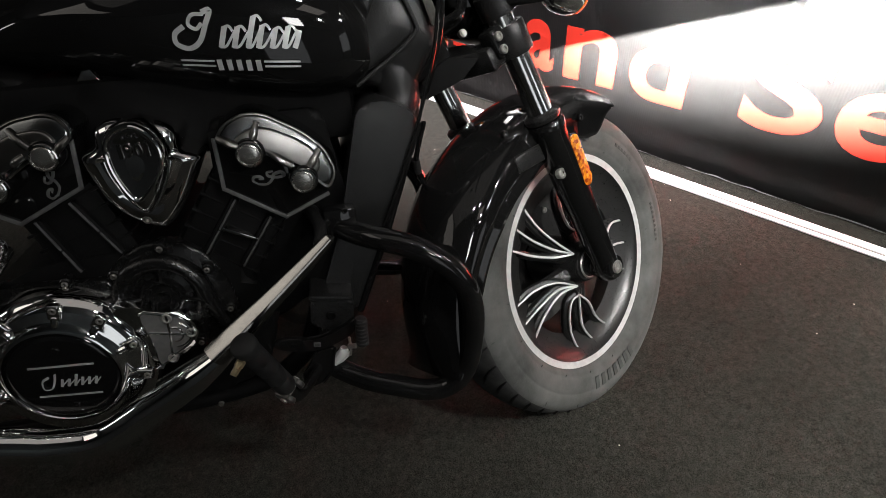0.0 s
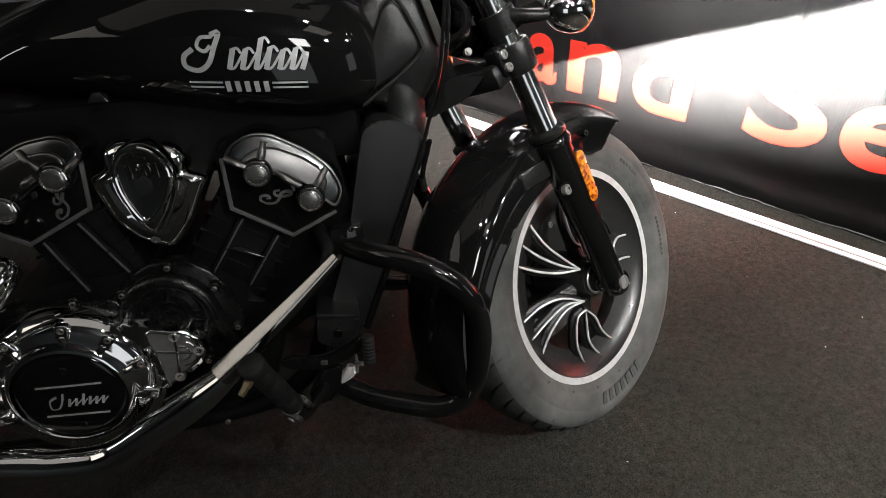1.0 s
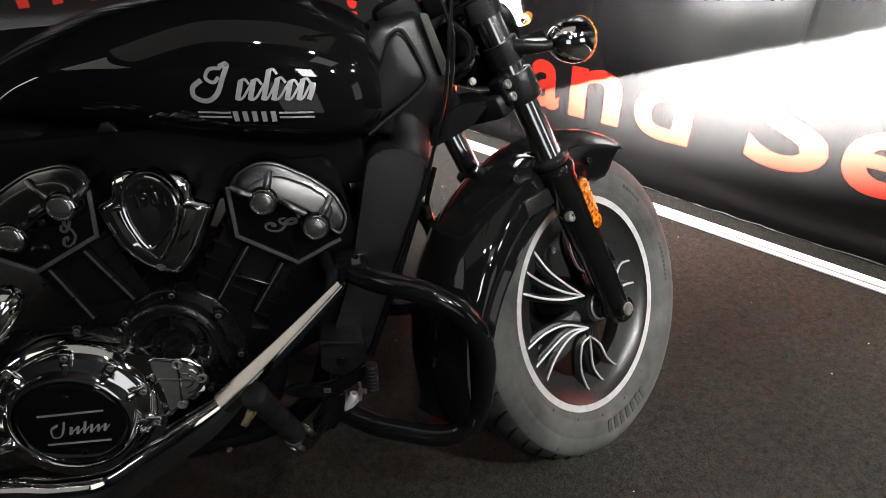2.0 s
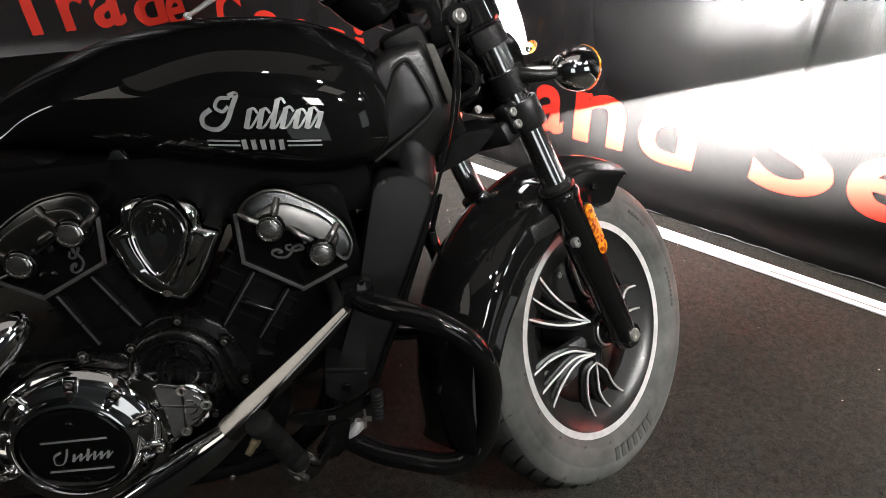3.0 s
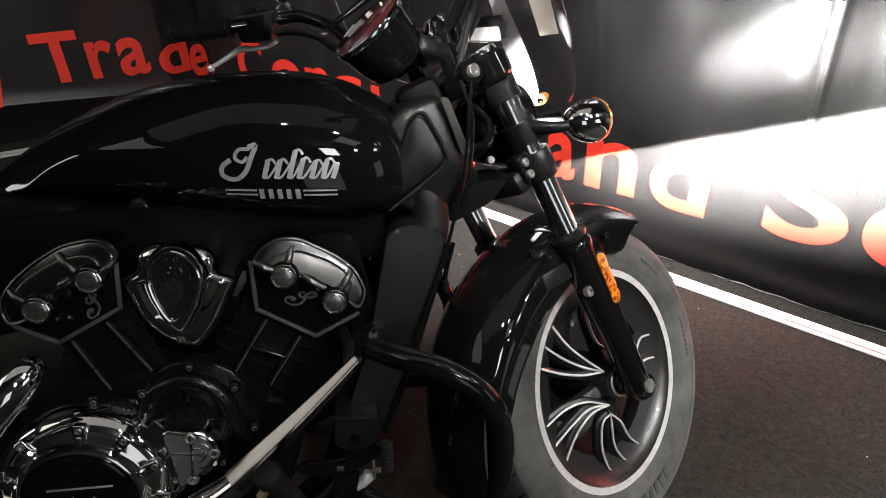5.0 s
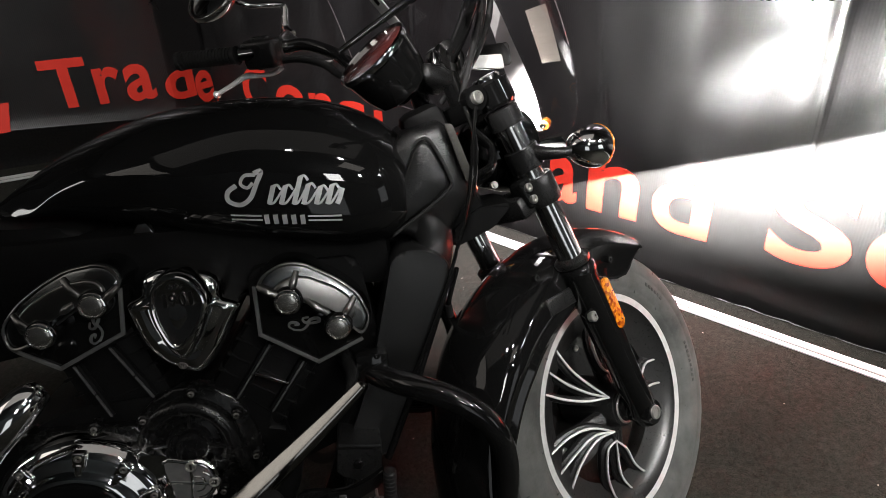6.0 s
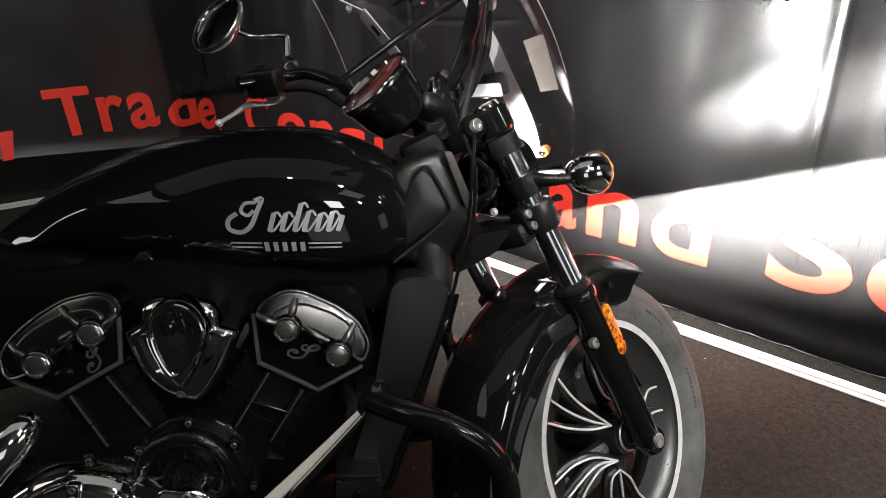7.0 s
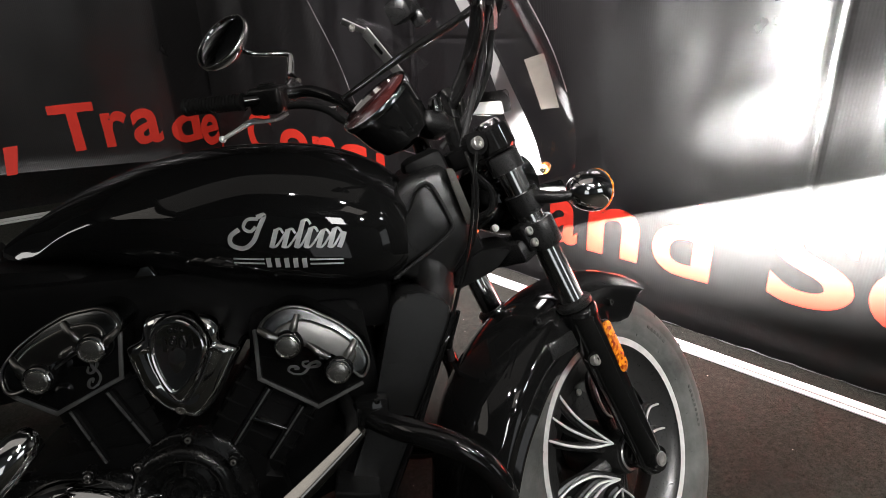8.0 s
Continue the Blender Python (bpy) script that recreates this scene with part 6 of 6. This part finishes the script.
    for k, pts in enumerate(([(0.128, -0.02, 0.713), (0.113, -0.05, 0.680), (0.152, -0.10, 0.722), (0.175, -0.13, 0.771), (0.184, -0.17, 0.807), (0.15, -0.25, 0.87)],
                             [(0.05, -0.02, 0.66), (0.09, -0.06, 0.68), (0.14, -0.09, 0.72), (0.150, -0.13, 0.768), (0.15, -0.17, 0.80), (0.10, -0.25, 0.86)],
                             [(0.03, -0.05, 0.62), (0.07, -0.07, 0.665), (0.135, -0.105, 0.735), (0.142, -0.14, 0.775), (0.13, -0.19, 0.81)])):
        bm = bmesh.new()
        tube(bm, pts, 0.0055, 12, 7)
        part("control_cable", steered(bm), RUBBER, BK)
    bm = bmesh.new()
    tube(bm, [(0.160, -0.150, 0.778), (0.156, -0.165, 0.797), (0.150, -0.180, 0.815)], [0.008, 0.010, 0.008], 6, 0)
    part("brake_hose_union", steered(bm), BOLT, BK)
    bm = bmesh.new()
    tube(bm, [(-0.009, 0.06, 0.817), (0.10, 0.008, 0.823), (0.221, -0.06, 0.824), (0.30, -0.12, 0.836)], [0.0045, 0.007, 0.0075, 0.007], 14, 5)
    part("screen_stay", steered(bm), TUBEBLACK, BK, "slim black rod across the clocks")
    bm = bmesh.new()
    q = Matrix.Translation((-0.092, -0.25, 0.846)) @ Matrix.Rotation(radians(25), 4, "Z")
    box(bm, q, 0.042, 0.030, 0.026, 0.006)
    box(bm, q @ Matrix.Translation((0.01, -0.01, -0.018)), 0.026, 0.018, 0.018, 0.004)
    part("switch_housing", steered(bm), SATIN, BK, "black right switch housing")


handlebar()


def mirror():
    bm = bmesh.new()
    tube(bm, [(0.120, 0.345, 0.915), (0.123, 0.358, 0.932)], 0.012, 14, 0)
    tube(bm, [(0.123, 0.36, 0.930), (0.140, 0.36, 0.952), (0.155, 0.36, 0.972), (0.146, 0.36, 0.982), (0.12, 0.365, 0.995), (0.089, 0.37, 1.010), (0.066, 0.385, 1.045)], [0.0095, 0.0085, 0.0075, 0.0065, 0.0050, 0.0055, 0.007], 14, 6)
    stem = part("mirror_stem", steered(bm), CHROME, BK, "chrome cranked mirror stem")
    n = MIRROR_AXIS
    c = Vector((0.054, 0.392, 1.060))
    bm = bmesh.new()
    lathe(bm, [(0.0, -0.030), (0.022, -0.028), (0.046, -0.021), (0.062, -0.009), (0.067, 0.0), (0.0675, 0.005), (0.065, 0.008), (0.061, 0.008), (0.059, 0.003)], c, n, 48)
    part("mirror_shell", steered(bm), CHROME, stem, "chrome round mirror shell")
    bm = bmesh.new()
    lathe(bm, [(0.0635, 0.004), (0.0645, 0.0085), (0.0665, 0.0090), (0.0685, 0.006), (0.0685, 0.000), (0.064, -0.002)], c, n, 56)
    part("mirror_rim", steered(bm), CAP, stem)
    bm = bmesh.new()
    lathe(bm, [(0.0640, 0.0035), (0.0625, 0.0045), (0.05, 0.0072), (0.035, 0.0094), (0.018, 0.0108), (0, 0.0113)], c, n, 48)
    part("mirror_glass", steered(bm), MIRROR, stem)


MIRROR_AXIS = Vector((-0.509, -0.390, 0.720)).normalized()
mirror()


def gauge():
    c, n = Vector((-0.010, -0.012, 0.781)), Vector((-0.293, -0.100, 0.945))
    bm = bmesh.new()
    lathe(bm, [(0, -0.085), (0.03, -0.083), (0.050, -0.070), (0.058, -0.045), (0.062, -0.012), (0.063, -0.004)], c, n, 48)
    g = part("gauge", steered(bm), GLOSS, BK, "round black speedometer with chrome ring")
    bm = bmesh.new()
    lathe(bm, [(0.062, -0.006), (0.0655, -0.004), (0.0665, 0.002), (0.0655, 0.0055), (0.062, 0.006), (0.060, 0.003)], c, n, 72)
    part("gauge_ring", steered(bm), CHROME, g)
    bm = bmesh.new()
    lathe(bm, [(0.0610, 0.003), (0.058, 0.0042), (0, 0.005)], c, n, 48)
    part("gauge_glass", steered(bm), DIAL, g, "dial tinted red for a reflection on its glass")
    bm = bmesh.new()
    box(bm, Matrix.Translation((0.050, -0.030, 0.70)) @ Matrix.Rotation(radians(40), 4, "Y"), 0.065, 0.060, 0.030, 0.010, seg=3)
    part("gauge_bracket", steered(bm), SATIN, g)
    bm = bmesh.new()
    box(bm, Matrix.Translation((0.052, -0.062, 0.725)) @ Matrix.Rotation(radians(35), 4, "Y"), 0.016, 0.01, 0.024, 0.004)
    part("indicator_lens", steered(bm), SMOKED, g)


gauge()


SCREEN_Z = [0.470, 0.476, 0.488, 0.515, 0.54, 0.58, 0.63, 0.70, 0.78, 0.9, 1.105]
SCREEN_HALF = [0.042, 0.064, 0.082, 0.108, 0.130, 0.158, 0.191, 0.231, 0.243, 0.226, 0.206]


def screen_point(y, z, out=0.0):
    return Vector((0.275 + out - 0.11 * (y / 0.22) ** 2 - 0.03 * max(0.0, z - 0.8), y, z))


PLATE = [(0.095, 0.688), (0.123, 0.696), (0.196, 0.666), (0.184, 0.644)]


def windscreen():
    bm = bmesh.new()
    rows = []
    for i in range(33):
        t = i / 32
        z = 0.470 + 0.635 * t ** 1.3
        half = float(np.interp(z, SCREEN_Z, SCREEN_HALF))
        rows.append([bm.verts.new(screen_point(half * (k / 14 - 1), z)) for k in range(29)])
    for a, b in zip(rows, rows[1:]):
        for k in range(28):
            bm.faces.new((a[k], a[k + 1], b[k + 1], b[k]))
    bmesh.ops.recalc_face_normals(bm, faces=bm.faces)
    bmesh.ops.solidify(bm, geom=bm.faces[:], thickness=0.003)
    ob = part("windscreen", steered(bm), GLASS, BK, "clear curved acrylic windscreen", 50)
    ob.visible_shadow = False
    def on_sticker(u, v, out):
        """A place on the sticker: u across, v up."""
        (ya, za), (yb, zb) = (-0.070 + (-0.126 + 0.070) * u, 0.608 - 0.006 * u), (-0.100 + (-0.176 + 0.100) * u, 0.704 - 0.004 * u)
        return screen_point(ya + (yb - ya) * v, za + (zb - za) * v, out)
    bm = bmesh.new()
    n = 8
    for i in range(n):
        for j in range(n):
            bm.faces.new([bm.verts.new(on_sticker(a / n, b / n, 0.0035)) for a, b in ((i, j), (i + 1, j), (i + 1, j + 1), (i, j + 1))])
    bmesh.ops.remove_doubles(bm, verts=bm.verts, dist=1e-5)
    part("sticker", steered(bm), PAPER, ob, "pale paper sticker with faint print")
    for k in range(7):
        v = 0.12 + 0.11 * k
        w = (0.62, 0.45, 0.7, 0.5, 0.66, 0.4, 0.6)[k]
        bm = bmesh.new()
        bm.faces.new([bm.verts.new(on_sticker(a, b, 0.0033)) for a, b in ((0.15, v), (0.15 + w, v), (0.15 + w, v + 0.035), (0.15, v + 0.035))])
        part("sticker_line", steered(bm), PRINTGREY, ob)
    p = screen_point(-0.002, 0.497)
    bm = bmesh.new()
    lathe(bm, [(0.005, -0.010), (0.010, -0.009), (0.011, -0.004), (0.010, 0.006), (0.005, 0.008)], p, (1, 0.2, 0), 24)
    part("screen_grommet", steered(bm), AMBERDARK, ob, "rubber grommet tinted amber as if lit")
    bm = bmesh.new()
    bolt(bm, p + Vector((-0.010, 0, 0)), (-1, -0.2, 0), 0.006, 0.004)
    part("screen_bolt", steered(bm), SMOKED, ob, "bright screen fixing bolt")
    # polished rim of the sheet, and a pale strip imitating a reflection in it
    zs = [0.470, 0.476, 0.488, 0.515, 0.54, 0.58, 0.63, 0.70, 0.78, 0.9, 1.0, 1.105]
    for s in (-1, 1):
        # upper runs carry the lit-edge tint, lower runs stay clear
        for run, mat in ((zs[:7], GLASS), (zs[6:], FROST)):
            bm = bmesh.new()
            tube(bm, [screen_point(s * float(np.interp(z, SCREEN_Z, SCREEN_HALF)), z) for z in run], 0.0009, 8, 4)
            part("screen_rim", steered(bm), mat, ob).visible_shadow = False
    bm = bmesh.new()
    tube(bm, [screen_point(y, 0.470) for y in (-0.042, -0.02, 0.0, 0.02, 0.042)], 0.0013, 8, 4)
    part("screen_rim", steered(bm), GLASS, ob).visible_shadow = False
    bm = bmesh.new()
    outer, inner = [(0.033, 0.494), (0.034, 0.534), (0.023, 0.600), (0.012, 0.650), (-0.004, 0.705), (-0.012, 0.765), (-0.020, 0.84), (-0.028, 0.92)], [(0.008, 0.486), (-0.016, 0.550), (-0.030, 0.618), (-0.036, 0.670), (-0.042, 0.712), (-0.046, 0.768), (-0.050, 0.84), (-0.052, 0.92)]
    a, b = ([screen_point(q.x, q.y, -0.005) for q in spline([(y, z, 0) for y, z in line], 4)] for line in (outer, inner))
    rows = [(bm.verts.new(p), bm.verts.new(q)) for p, q in zip(a, b)]
    for p, q in zip(rows, rows[1:]):
        bm.faces.new((p[0], q[0], q[1], p[1]))
    bmesh.ops.solidify(bm, geom=bm.faces[:], thickness=0.002)
    part("screen_glare_strip", steered(bm), HAZE, ob, "pale hazy strip imitating a reflection in the screen").visible_shadow = False
    # slotted steel brace behind the screen
    bm = bmesh.new()
    a, b, c = Vector((0.150, 0.142, 0.946)), Vector((0.175, 0.130, 0.908)), Vector((0.176, 0.108, 0.790))
    between(b, c, 0.003, 0.026, 0.0008, 0, bm)
    between(a, b, 0.003, 0.016, 0.0008, 0, bm)
    brace = part("screen_brace", steered(bm), MACHINED, ob, "slotted steel screen brace")
    bm = bmesh.new()
    between(b.lerp(c, 0.25), b.lerp(c, 0.45), 0.0045, 0.009, 0.001, 0, bm)
    part("brace_slot", steered(bm), SATIN, ob)
    bm = bmesh.new()
    bolt(bm, (0.158, 0.137, 0.925), (-0.5, -1, 0.2), 0.006, 0.006)
    part("brace_bolt", steered(bm), BOLT, ob)
    bm = bmesh.new()
    prism(bm, rounded([(0.135, 0.680), (0.165, 0.706), (0.262, 0.672), (0.242, 0.636), (0.19, 0.650)], 0.006), -0.03, -0.025, 0.001)
    part("screen_brace", steered(bm), SMOKED, ob, "flat dark screen brace")
    bm = bmesh.new()
    prism(bm, rounded(PLATE, 0.004), -0.060, -0.056, 0.001)
    part("screen_plate", steered(bm), LEVER, ob, "polished steel screen plate")


windscreen()
